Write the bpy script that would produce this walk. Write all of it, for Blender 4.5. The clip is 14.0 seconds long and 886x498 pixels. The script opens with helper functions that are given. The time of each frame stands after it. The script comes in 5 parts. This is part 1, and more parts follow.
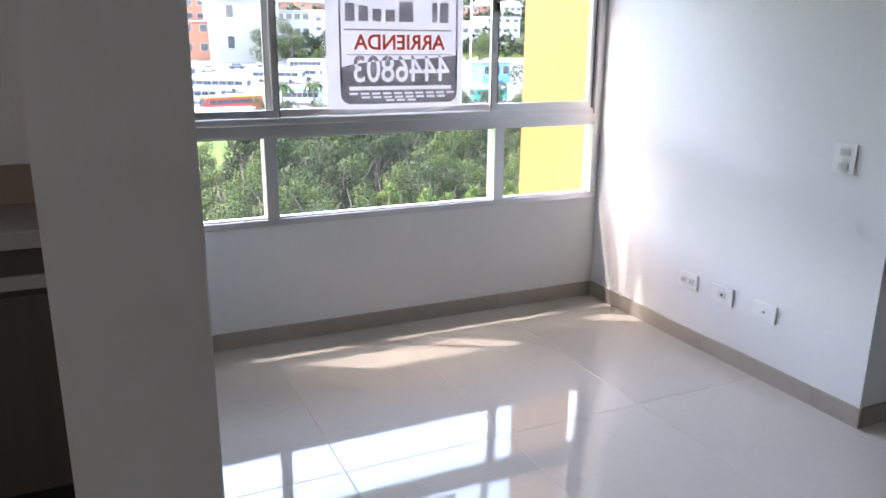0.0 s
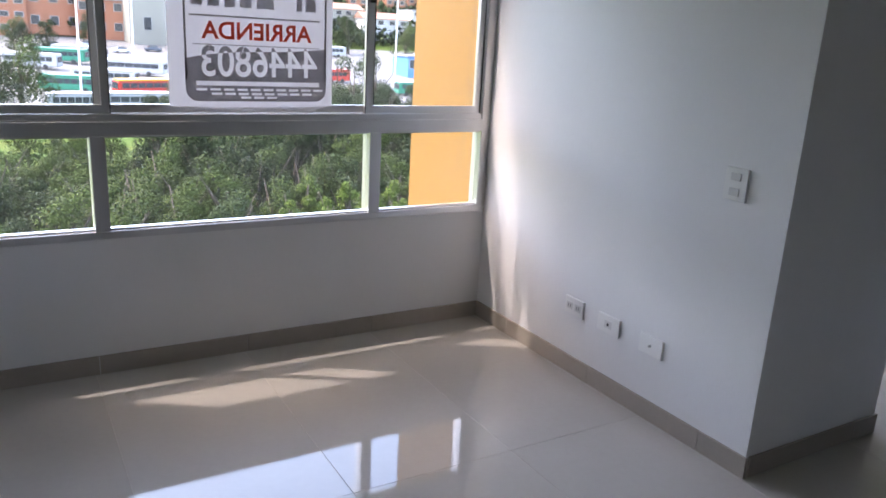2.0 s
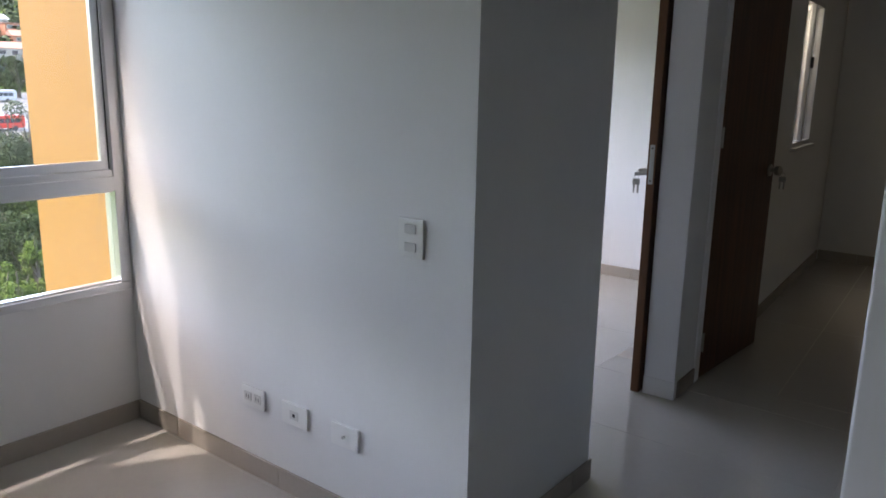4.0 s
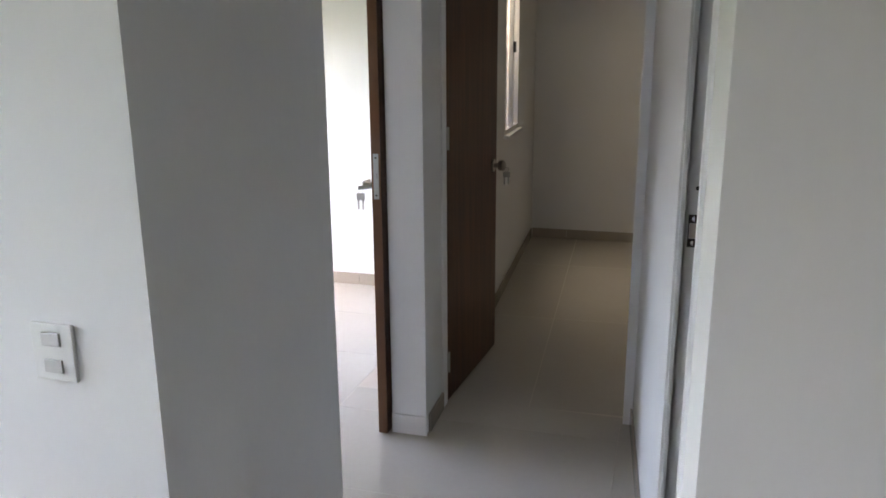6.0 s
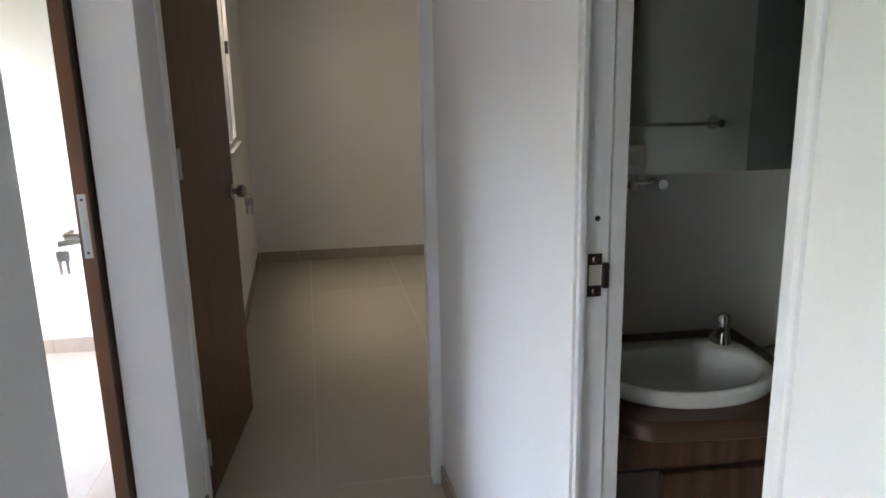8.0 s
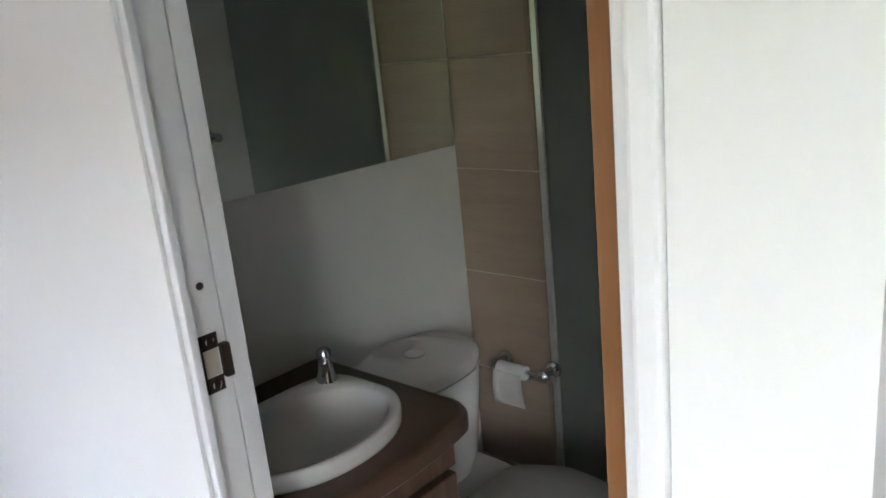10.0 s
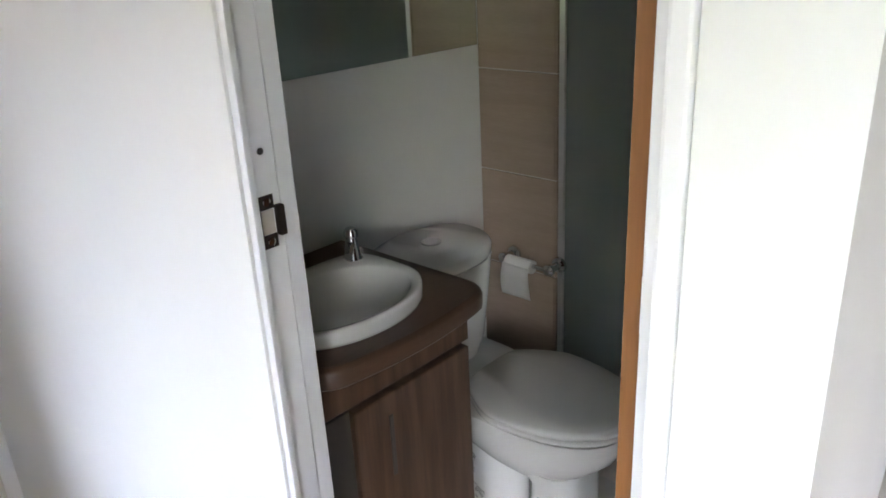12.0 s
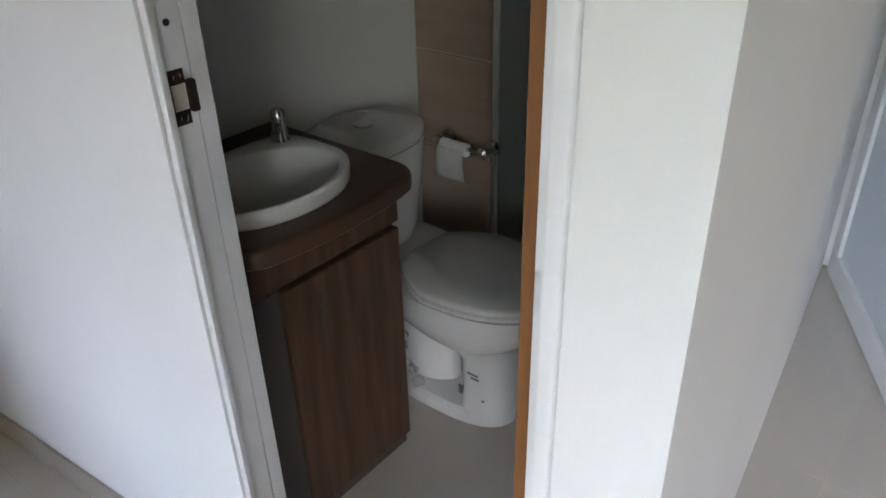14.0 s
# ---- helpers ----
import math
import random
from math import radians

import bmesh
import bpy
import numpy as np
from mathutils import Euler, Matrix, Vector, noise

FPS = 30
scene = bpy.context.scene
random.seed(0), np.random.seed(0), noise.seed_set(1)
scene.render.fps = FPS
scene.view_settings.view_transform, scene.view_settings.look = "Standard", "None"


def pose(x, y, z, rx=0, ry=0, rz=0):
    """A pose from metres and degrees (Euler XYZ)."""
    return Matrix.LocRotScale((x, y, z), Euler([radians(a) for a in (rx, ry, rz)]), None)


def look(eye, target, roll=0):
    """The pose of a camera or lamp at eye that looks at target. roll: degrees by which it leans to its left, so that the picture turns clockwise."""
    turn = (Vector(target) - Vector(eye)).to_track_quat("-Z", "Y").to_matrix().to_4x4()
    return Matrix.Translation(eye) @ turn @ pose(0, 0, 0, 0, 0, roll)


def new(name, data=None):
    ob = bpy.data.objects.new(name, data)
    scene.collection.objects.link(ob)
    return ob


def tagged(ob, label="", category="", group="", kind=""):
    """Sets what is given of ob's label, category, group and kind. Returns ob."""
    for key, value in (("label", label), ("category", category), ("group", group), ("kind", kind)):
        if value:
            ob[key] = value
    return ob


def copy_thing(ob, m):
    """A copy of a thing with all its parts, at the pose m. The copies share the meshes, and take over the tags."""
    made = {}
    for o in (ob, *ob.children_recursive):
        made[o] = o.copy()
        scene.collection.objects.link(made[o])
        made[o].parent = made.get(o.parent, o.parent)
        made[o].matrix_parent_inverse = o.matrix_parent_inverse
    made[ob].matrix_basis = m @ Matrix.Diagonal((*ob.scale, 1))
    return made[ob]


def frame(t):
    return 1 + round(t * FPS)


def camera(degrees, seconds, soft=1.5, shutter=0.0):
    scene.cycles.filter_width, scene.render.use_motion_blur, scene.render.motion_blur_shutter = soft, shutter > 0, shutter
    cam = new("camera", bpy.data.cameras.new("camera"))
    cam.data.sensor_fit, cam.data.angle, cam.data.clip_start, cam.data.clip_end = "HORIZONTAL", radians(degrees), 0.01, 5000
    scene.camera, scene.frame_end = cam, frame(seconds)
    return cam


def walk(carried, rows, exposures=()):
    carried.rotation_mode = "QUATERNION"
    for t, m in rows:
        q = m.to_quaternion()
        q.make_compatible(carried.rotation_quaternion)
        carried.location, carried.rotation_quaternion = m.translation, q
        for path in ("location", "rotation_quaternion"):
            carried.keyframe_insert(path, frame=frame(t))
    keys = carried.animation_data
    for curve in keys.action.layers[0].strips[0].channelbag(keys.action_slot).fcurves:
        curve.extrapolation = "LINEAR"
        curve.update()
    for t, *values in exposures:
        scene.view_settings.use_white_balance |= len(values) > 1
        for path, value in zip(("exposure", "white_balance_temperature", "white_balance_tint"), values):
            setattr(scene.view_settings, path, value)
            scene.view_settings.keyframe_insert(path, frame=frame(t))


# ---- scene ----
from mathutils import geometry

cam = camera(60.7, 14.0, soft=1.7)
PATH = [
    (0, (-2.525, -3.412, 1.401), (-1.712, -1.663, 0.872), 0.5),
    (0.5, (-2.467, -3.368, 1.397), (-1.554, -1.683, 0.826), 0.9),
    (1, (-2.392, -3.257, 1.405), (-1.337, -1.64, 0.884), 2.5),
    (1.5, (-2.288, -3.195, 1.409), (-1.188, -1.609, 0.885), 0.8),
    (2, (-2.131, -3.166, 1.416), (-1.139, -1.515, 0.878), 3.2),
    (2.5, (-2.025, -3.136, 1.411), (-0.984, -1.525, 0.846), 2.2),
    (3, (-1.888, -3.008, 1.42), (-0.555, -1.593, 0.949), 1.1),
    (3.5, (-1.786, -2.904, 1.42), (-0.302, -1.655, 0.933), -1.2),
    (4, (-1.592, -2.855, 1.425), (-0.05, -1.657, 0.993), 1.1),
    (4.2, (-1.521, -2.848, 1.429), (0.046, -1.688, 0.984), 2.3),
    (6.3, (-0.952, -2.504, 1.517), (0.931, -2.012, 1.055), -0.3),
    (6.5, (-0.869, -2.463, 1.507), (1.025, -1.986, 1.077), 0.2),
    (7, (-0.73, -2.34, 1.499), (1.216, -2.176, 1.068), -0.8),
    (7.5, (-0.637, -2.237, 1.502), (1.295, -2.386, 1.01), -2.5),
    (8, (-0.462, -2.225, 1.488), (1.465, -2.461, 1.009), -1.3),
    (8.5, (-0.294, -2.269, 1.494), (1.605, -2.715, 1.053), -0.0),
    (9, (-0.121, -2.253, 1.463), (1.599, -3.151, 0.982), -0.0),
    (9.2, (-0.113, -2.231, 1.48), (1.539, -3.269, 1.039), -1.5),
    (11.3, (0.061, -2.167, 1.475), (0.983, -3.802, 0.784), -3.1),
    (11.5, (0.01, -2.146, 1.474), (1.054, -3.686, 0.739), -2.3),
    (12, (-0.095, -2.075, 1.468), (1.18, -3.426, 0.726), -3.0),
    (12.5, (-0.146, -2.055, 1.471), (1.142, -3.338, 0.637), -3.3),
    (13, (-0.153, -2.051, 1.468), (1.079, -3.28, 0.482), -3.3),
    (13.5, (-0.165, -2.054, 1.462), (1.033, -3.275, 0.425), -1.8),
    (14, (-0.138, -2.093, 1.456), (0.96, -3.425, 0.446), -1.5),
]
walk(cam, [(t, look(eye, target, roll)) for t, eye, target, roll in PATH],
     exposures=[(0.0, 4.85, 6900, 19), (0.6, 4.45, 6900, 19), (1.5, 4.0, 6950, 20), (2.5, 4.1, 6950, 19), (3.0, 3.98, 7000, 17), (4.2, 3.98, 7000, 17), (6.3, 5.5, 7600, 18), (7.0, 5.8, 7500, 18), (8.0, 5.75, 7550, 17), (8.5, 5.80, 7550, 17), (9.2, 5.95, 7450, 18), (11.3, 6.6, 7700, 19), (12.0, 6.4, 7700, 19), (12.6, 5.95, 7700, 19), (13.0, 5.82, 7700, 19), (13.5, 5.78, 7700, 18), (14.0, 5.55, 7700, 18)])

# ---- world, sun, exposure ----
world = bpy.data.worlds.new("world")
scene.world = world
world.use_nodes = True
wnt = world.node_tree
sky = wnt.nodes.new("ShaderNodeTexSky")
sky.sky_type = "NISHITA"
sky.sun_disc = False
sky.sun_elevation = radians(60.7)
sky.sun_rotation = radians(-58.7)
sky.dust_density = 2.5
wnt.links.new(sky.outputs["Color"], wnt.nodes["Background"].inputs["Color"])
wnt.nodes["Background"].inputs["Strength"].default_value = 0.15

sun = new("sun", bpy.data.lights.new("sun", "SUN"))
sun.data.energy = 0.14
sun.data.angle = radians(0.7)
sun.data.color = (1.0, 0.97, 0.93)
sun.matrix_world = look((0, 0, 0), (0.48, -0.29, -1.0))


def area_lamp(name, eye, target, w, h, power, color):
    """Area lamp out of view: daylight of an opening, or added fill."""
    ob = new(name, bpy.data.lights.new(name, "AREA"))
    ob.data.shape, ob.data.size, ob.data.size_y = "RECTANGLE", w, h
    ob.data.energy, ob.data.color = power, color
    ob.matrix_world = look(eye, target)
    return ob


area_lamp("bedroom_window_daylight", (2.2, 0.93, 1.45), (2.2, -1.0, 0.9), 1.6, 1.1, 0.08, (0.95, 0.98, 1.0))
area_lamp("court_window_daylight", (4.07, -1.36, 1.86), (4.05, -2.9, 0.2), 0.50, 0.5, 0.35, (1.0, 0.92, 0.75))


# added fill from the west, with no known source, for walls facing -x
area_lamp("added_west_fill", (-4.16, -3.02, 1.5), (0.1, -3.4, 1.2), 1.0, 1.0, 0.38, (0.96, 0.98, 1.0))

# ---- materials ----
MATS = {}


def mat(name, base=(0.8, 0.8, 0.8), rough=0.5, metal=0.0, spec=0.5, scale=3.0, vary=0.04, fine=120.0, fine_vary=0.02,
        bump=0.0, bump_scale=150.0, per_object=0.0, per_island=0.0, coat=0.0, trans=0.0, ior=1.45, stretch=(1, 1, 1),
        rough_vary=0.0, second=None, alpha=1.0):
    """A surface with large blotches and fine grain in its colour, and a fine relief."""
    if name in MATS:
        return MATS[name]
    m = bpy.data.materials.new(name)
    m.use_nodes = True
    nt = m.node_tree
    p = nt.nodes["Principled BSDF"]
    p.inputs["Roughness"].default_value = rough
    p.inputs["Metallic"].default_value = metal
    p.inputs["Specular IOR Level"].default_value = spec
    p.inputs["Coat Weight"].default_value = coat
    p.inputs["Coat Roughness"].default_value = 0.05
    p.inputs["Transmission Weight"].default_value = trans
    p.inputs["IOR"].default_value = ior
    p.inputs["Alpha"].default_value = alpha
    co = nt.nodes.new("ShaderNodeTexCoord")
    mp = nt.nodes.new("ShaderNodeMapping")
    mp.inputs["Scale"].default_value = stretch
    nt.links.new(co.outputs["Object"], mp.inputs["Vector"])

    def noisy(sc, detail):
        n = nt.nodes.new("ShaderNodeTexNoise")
        n.inputs["Scale"].default_value = sc
        n.inputs["Detail"].default_value = detail
        nt.links.new(mp.outputs["Vector"], n.inputs["Vector"])
        return n

    def maths(op, a, b, clamp=False):
        n = nt.nodes.new("ShaderNodeMath")
        n.operation, n.use_clamp = op, clamp
        for i, v in enumerate((a, b)):
            if isinstance(v, (int, float)):
                n.inputs[i].default_value = v
            else:
                nt.links.new(v, n.inputs[i])
        return n.outputs[0]

    big, small = noisy(scale, 4.0), noisy(fine, 3.0)
    v = maths("ADD", maths("MULTIPLY", maths("SUBTRACT", big.outputs["Fac"], 0.5), 2 * vary),
              maths("MULTIPLY", maths("SUBTRACT", small.outputs["Fac"], 0.5), 2 * fine_vary))
    if per_object:
        oi = nt.nodes.new("ShaderNodeObjectInfo")
        v = maths("ADD", v, maths("MULTIPLY", maths("SUBTRACT", oi.outputs["Random"], 0.5), 2 * per_object))
    if per_island:
        ge = nt.nodes.new("ShaderNodeNewGeometry")
        v = maths("ADD", v, maths("MULTIPLY", maths("SUBTRACT", ge.outputs["Random Per Island"], 0.5), 2 * per_island))
    v = maths("ADD", v, 1.0)
    hsv = nt.nodes.new("ShaderNodeHueSaturation")
    if second:
        mix = nt.nodes.new("ShaderNodeMix")
        mix.data_type = "RGBA"
        ramp = nt.nodes.new("ShaderNodeMapRange")
        ramp.inputs["From Min"].default_value, ramp.inputs["From Max"].default_value = 0.35, 0.65
        nt.links.new(big.outputs["Fac"], ramp.inputs["Value"])
        nt.links.new(ramp.outputs["Result"], mix.inputs["Factor"])
        mix.inputs["A"].default_value, mix.inputs["B"].default_value = (*base, 1), (*second, 1)
        nt.links.new(mix.outputs["Result"], hsv.inputs["Color"])
    else:
        hsv.inputs["Color"].default_value = (*base, 1)
    nt.links.new(v, hsv.inputs["Value"])
    nt.links.new(hsv.outputs["Color"], p.inputs["Base Color"])
    if rough_vary:
        nt.links.new(maths("ADD", maths("MULTIPLY", maths("SUBTRACT", big.outputs["Fac"], 0.5), rough_vary), rough, True), p.inputs["Roughness"])
    if bump:
        bn = noisy(bump_scale, 3.0)
        bp = nt.nodes.new("ShaderNodeBump")
        bp.inputs["Strength"].default_value = bump
        bp.inputs["Distance"].default_value = 0.002
        nt.links.new(bn.outputs["Fac"], bp.inputs["Height"])
        nt.links.new(bp.outputs["Normal"], p.inputs["Normal"])
    MATS[name] = m
    return m


PAINT = mat("white_wall_paint", (0.735, 0.735, 0.73), 0.55, scale=2.2, stretch=(1, 1, 0.4), vary=0.06, fine=60, fine_vary=0.012, bump=0.25, bump_scale=90, rough_vary=0.2)
# made-up dark colour for an unseen wall, to hold down bounced light
REAR = mat("dark_brown_rear_wall", (0.24, 0.20, 0.16), 0.4, scale=4, vary=0.1)
CEIL = mat("white_ceiling_paint", (0.75, 0.75, 0.74), 0.7, bump=0.2, bump_scale=70)
TILE = mat("polished_beige_tile", (0.49, 0.455, 0.405), 0.045, spec=0.75, scale=2.5, vary=0.05, fine=35, fine_vary=0.03, per_object=0.02, rough_vary=0.04)
SKIRT = mat("beige_skirting_tile", (0.36, 0.32, 0.275), 0.16, spec=0.5, scale=5, vary=0.06, fine=60, fine_vary=0.04, per_object=0.03)
GROUT = mat("pale_grout", (0.50, 0.45, 0.385), 0.8, scale=9, vary=0.08)
ALU = mat("brushed_aluminium", (0.60, 0.60, 0.60), 0.32, metal=0.85, scale=6, vary=0.05, fine=200, fine_vary=0.04, stretch=(1, 1, 0.1))
BLACK = mat("black_rubber", (0.015, 0.015, 0.016), 0.6)
PLATE = mat("white_plastic", (0.78, 0.78, 0.76), 0.28, scale=20, vary=0.02)
PLATE_GREY = mat("grey_plastic", (0.62, 0.62, 0.60), 0.35, scale=20, vary=0.02)


def vinyl(name, colour, through_share=0.5):
    """Thin printed sheet that lets part of the daylight through."""
    m = mat(name, colour, 0.5, scale=8, vary=0.04, bump=0.4, bump_scale=12)
    nt = m.node_tree
    out, p = nt.nodes["Material Output"], nt.nodes["Principled BSDF"]
    tl, mx = nt.nodes.new("ShaderNodeBsdfTranslucent"), nt.nodes.new("ShaderNodeMixShader")
    tl.inputs["Color"].default_value = (*colour, 1)
    mx.inputs["Fac"].default_value = through_share
    nt.links.new(p.outputs[0], mx.inputs[1])
    nt.links.new(tl.outputs[0], mx.inputs[2])
    nt.links.new(mx.outputs[0], out.inputs["Surface"])
    return m


BANNER = vinyl("white_vinyl", (0.76, 0.76, 0.79), 0.10)
INK_GREY = vinyl("grey_ink", (0.40, 0.385, 0.40), 0.35)
INK_DARK = vinyl("dark_grey_ink", (0.62, 0.61, 0.63), 0.6)
INK_RED = vinyl("red_ink", (0.86, 0.20, 0.12), 0.5)
LABEL_GREY = mat("grey_label_print", (0.19, 0.185, 0.20), 0.55)
YELLOW = mat("yellow_facade_paint", (0.150, 0.075, 0.006), 0.75, scale=1.2, vary=0.05, fine=40, fine_vary=0.03, bump=0.4, bump_scale=60)
STAIN = mat("dark_rain_stain", (0.055, 0.030, 0.010), 0.8, scale=20, vary=0.2)
WALNUT = mat("dark_walnut_veneer", (0.050, 0.022, 0.013), 0.42, spec=0.3, scale=4, vary=0.22, fine=28, fine_vary=0.18, stretch=(9, 9, 0.5), second=(0.090, 0.038, 0.020))
WALNUT_RED = mat("reddish_walnut_veneer", (0.060, 0.0215, 0.0105), 0.42, spec=0.3, scale=4, vary=0.22, fine=28, fine_vary=0.18, stretch=(9, 9, 0.5), second=(0.096, 0.032, 0.0145))
WALNUT_EDGE = mat("reddish_door_edge", (0.15, 0.062, 0.025), 0.4, scale=6, vary=0.15, fine=40, fine_vary=0.12, stretch=(8, 8, 0.5))
OAK = mat("orange_brown_wood", (0.22, 0.088, 0.028), 0.45, scale=6, vary=0.12, fine=40, fine_vary=0.12, stretch=(9, 9, 0.5))
CABWOOD = mat("brown_laminate", (0.064, 0.034, 0.021), 0.42, scale=5, vary=0.22, fine=26, fine_vary=0.2, stretch=(7, 7, 0.6), second=(0.110, 0.060, 0.036))
CABTOP = mat("brown_laminate_top", (0.088, 0.050, 0.033), 0.38, scale=5, vary=0.2, fine=26, fine_vary=0.2, stretch=(7, 0.7, 7))
FRAME = mat("white_painted_steel", (0.78, 0.785, 0.80), 0.33, scale=4, vary=0.03, fine=90, fine_vary=0.015)
CHROME = mat("chrome", (0.66, 0.66, 0.67), 0.06, metal=1.0, vary=0.02)
BRONZE = mat("dark_bronzed_steel", (0.055, 0.042, 0.036), 0.4, metal=0.6, vary=0.15)
STEEL = mat("satin_steel", (0.42, 0.41, 0.39), 0.3, metal=1.0, vary=0.06)
CERAMIC = mat("white_ceramic", (0.70, 0.695, 0.675), 0.12, spec=0.6, vary=0.02, coat=0.3)
SEATPL = mat("white_seat_plastic", (0.58, 0.575, 0.555), 0.22, vary=0.02)
BATHTILE = mat("brown_striated_tile", (0.34, 0.255, 0.20), 0.35, scale=4, vary=0.14, fine=30, fine_vary=0.12, stretch=(0.9, 0.9, 9), per_object=0.05)
BATHGROUT = mat("light_grout", (0.60, 0.56, 0.50), 0.8)
BATHWALL = mat("grey_bath_wall", (0.64, 0.64, 0.62), 0.4, scale=2, vary=0.04)
PAPER = mat("toilet_paper", (0.78, 0.78, 0.77), 0.9, scale=30, vary=0.03, bump=0.4, bump_scale=200)
KITCHEN = mat("dark_kitchen_laminate", (0.075, 0.065, 0.058), 0.4, scale=5, vary=0.15, stretch=(8, 8, 0.5))
COUNTER = mat("grey_steel_counter", (0.45, 0.45, 0.44), 0.35, metal=0.6, vary=0.05)
MIRROR = mat("mirror_silver", (0.80, 0.83, 0.81), 0.015, metal=1.0, vary=0.0, fine_vary=0.0)


def glass(name, tint, rough=0.0, film=0.0, film_colour=(0.8, 0.8, 0.8), veil_scale=3.0):
    """Thin pane: clear body with the gloss of glass."""
    m = bpy.data.materials.new(name)
    m.use_nodes = True
    nt = m.node_tree
    nt.nodes.remove(nt.nodes["Principled BSDF"])
    out = nt.nodes["Material Output"]
    tr = nt.nodes.new("ShaderNodeBsdfTransparent")
    gl = nt.nodes.new("ShaderNodeBsdfGlossy")
    fr = nt.nodes.new("ShaderNodeFresnel")
    mx = nt.nodes.new("ShaderNodeMixShader")
    tr.inputs["Color"].default_value = (*tint, 1)
    gl.inputs["Roughness"].default_value = rough
    fr.inputs["IOR"].default_value = 1.35
    nt.links.new(fr.outputs[0], mx.inputs["Fac"])
    nt.links.new(tr.outputs[0], mx.inputs[1])
    nt.links.new(gl.outputs[0], mx.inputs[2])
    last = mx
    if film:
        # a thin pale film; on the panes it paints in haze and glare
        df, tl, am, mf = (nt.nodes.new(k) for k in ("ShaderNodeBsdfDiffuse", "ShaderNodeBsdfTranslucent", "ShaderNodeAddShader", "ShaderNodeMixShader"))
        df.inputs["Color"].default_value = tl.inputs["Color"].default_value = (*[0.5 * c for c in film_colour], 1)
        nt.links.new(df.outputs[0], am.inputs[0])
        nt.links.new(tl.outputs[0], am.inputs[1])
        veil = nt.nodes.new("ShaderNodeTexNoise")
        veil.inputs["Scale"].default_value = veil_scale
        tc = nt.nodes.new("ShaderNodeTexCoord")
        nt.links.new(tc.outputs["Object"], veil.inputs["Vector"])
        ml = nt.nodes.new("ShaderNodeMath")
        ml.operation = "MULTIPLY"
        ml.inputs[1].default_value = 2 * film
        nt.links.new(veil.outputs["Fac"], ml.inputs[0])
        nt.links.new(ml.outputs[0], mf.inputs["Fac"])
        nt.links.new(mx.outputs[0], mf.inputs[1])
        nt.links.new(am.outputs[0], mf.inputs[2])
        last = mf
    nt.links.new(last.outputs[0], out.inputs["Surface"])
    return m


# film here stands in for veiling glare
CLEAR = glass("clear_glass", (0.96, 0.97, 0.96), film=0.006)
# grey-green film lightens the dark pane in place of reflections and haze
SMOKE = glass("smoked_shower_glass", (0.64, 0.68, 0.66), 0.02, film=0.36, film_colour=(0.58, 0.64, 0.62), veil_scale=0.05)
FROST = mat("frosted_glass", (0.62, 0.68, 0.72), 0.35, trans=0.0, vary=0.05)


# ---- building helpers ----
def box(bm, x0, y0, z0, x1, y1, z1):
    vs = [bm.verts.new((x, y, z)) for z in (z0, z1) for x, y in ((x0, y0), (x1, y0), (x1, y1), (x0, y1))]
    for f in ((3, 2, 1, 0), (4, 5, 6, 7), (0, 1, 5, 4), (1, 2, 6, 5), (2, 3, 7, 6), (3, 0, 4, 7)):
        bm.faces.new([vs[i] for i in f])
    return bm


def boxes(*rows):
    bm = bmesh.new()
    for r in rows:
        a = [min(r[i], r[i + 3]) for i in range(3)]
        b = [max(r[i], r[i + 3]) for i in range(3)]
        box(bm, *a, *b)
    return bm


def prism(bm, pts, z0, z1):
    """An upright prism over a plan outline, given anticlockwise."""
    lo = [bm.verts.new((x, y, z0)) for x, y in pts]
    hi = [bm.verts.new((x, y, z1)) for x, y in pts]
    n = len(pts)
    bm.faces.new(list(reversed(lo)))
    bm.faces.new(hi)
    for i in range(n):
        j = (i + 1) % n
        bm.faces.new((lo[i], lo[j], hi[j], hi[i]))
    return bm


def loft(rings, cap=(True, True)):
    bm = bmesh.new()
    rows = [[bm.verts.new(p) for p in ring] for ring in rings]
    n = len(rows[0])
    for a, b in zip(rows, rows[1:]):
        for i in range(n):
            j = (i + 1) % n
            bm.faces.new((a[i], a[j], b[j], b[i]))
    if cap[0]:
        bm.faces.new(list(reversed(rows[0])))
    if cap[1]:
        bm.faces.new(rows[-1])
    bmesh.ops.recalc_face_normals(bm, faces=bm.faces)
    return bm


def tube(points, r, n=12, closed_ends=True):
    """A round bar along a line of points; r may be a number or one radius a point."""
    pts = [Vector(p) for p in points]
    rs = r if isinstance(r, (list, tuple)) else [r] * len(pts)
    rings = []
    for i, p in enumerate(pts):
        d = (pts[min(i + 1, len(pts) - 1)] - pts[max(i - 1, 0)]).normalized()
        a = d.orthogonal().normalized() if i == 0 else (prev - d * prev.dot(d)).normalized()
        prev = a
        b = d.cross(a)
        rings.append([p + rs[i] * (math.cos(k * math.tau / n) * a + math.sin(k * math.tau / n) * b) for k in range(n)])
    return loft(rings, (closed_ends, closed_ends))


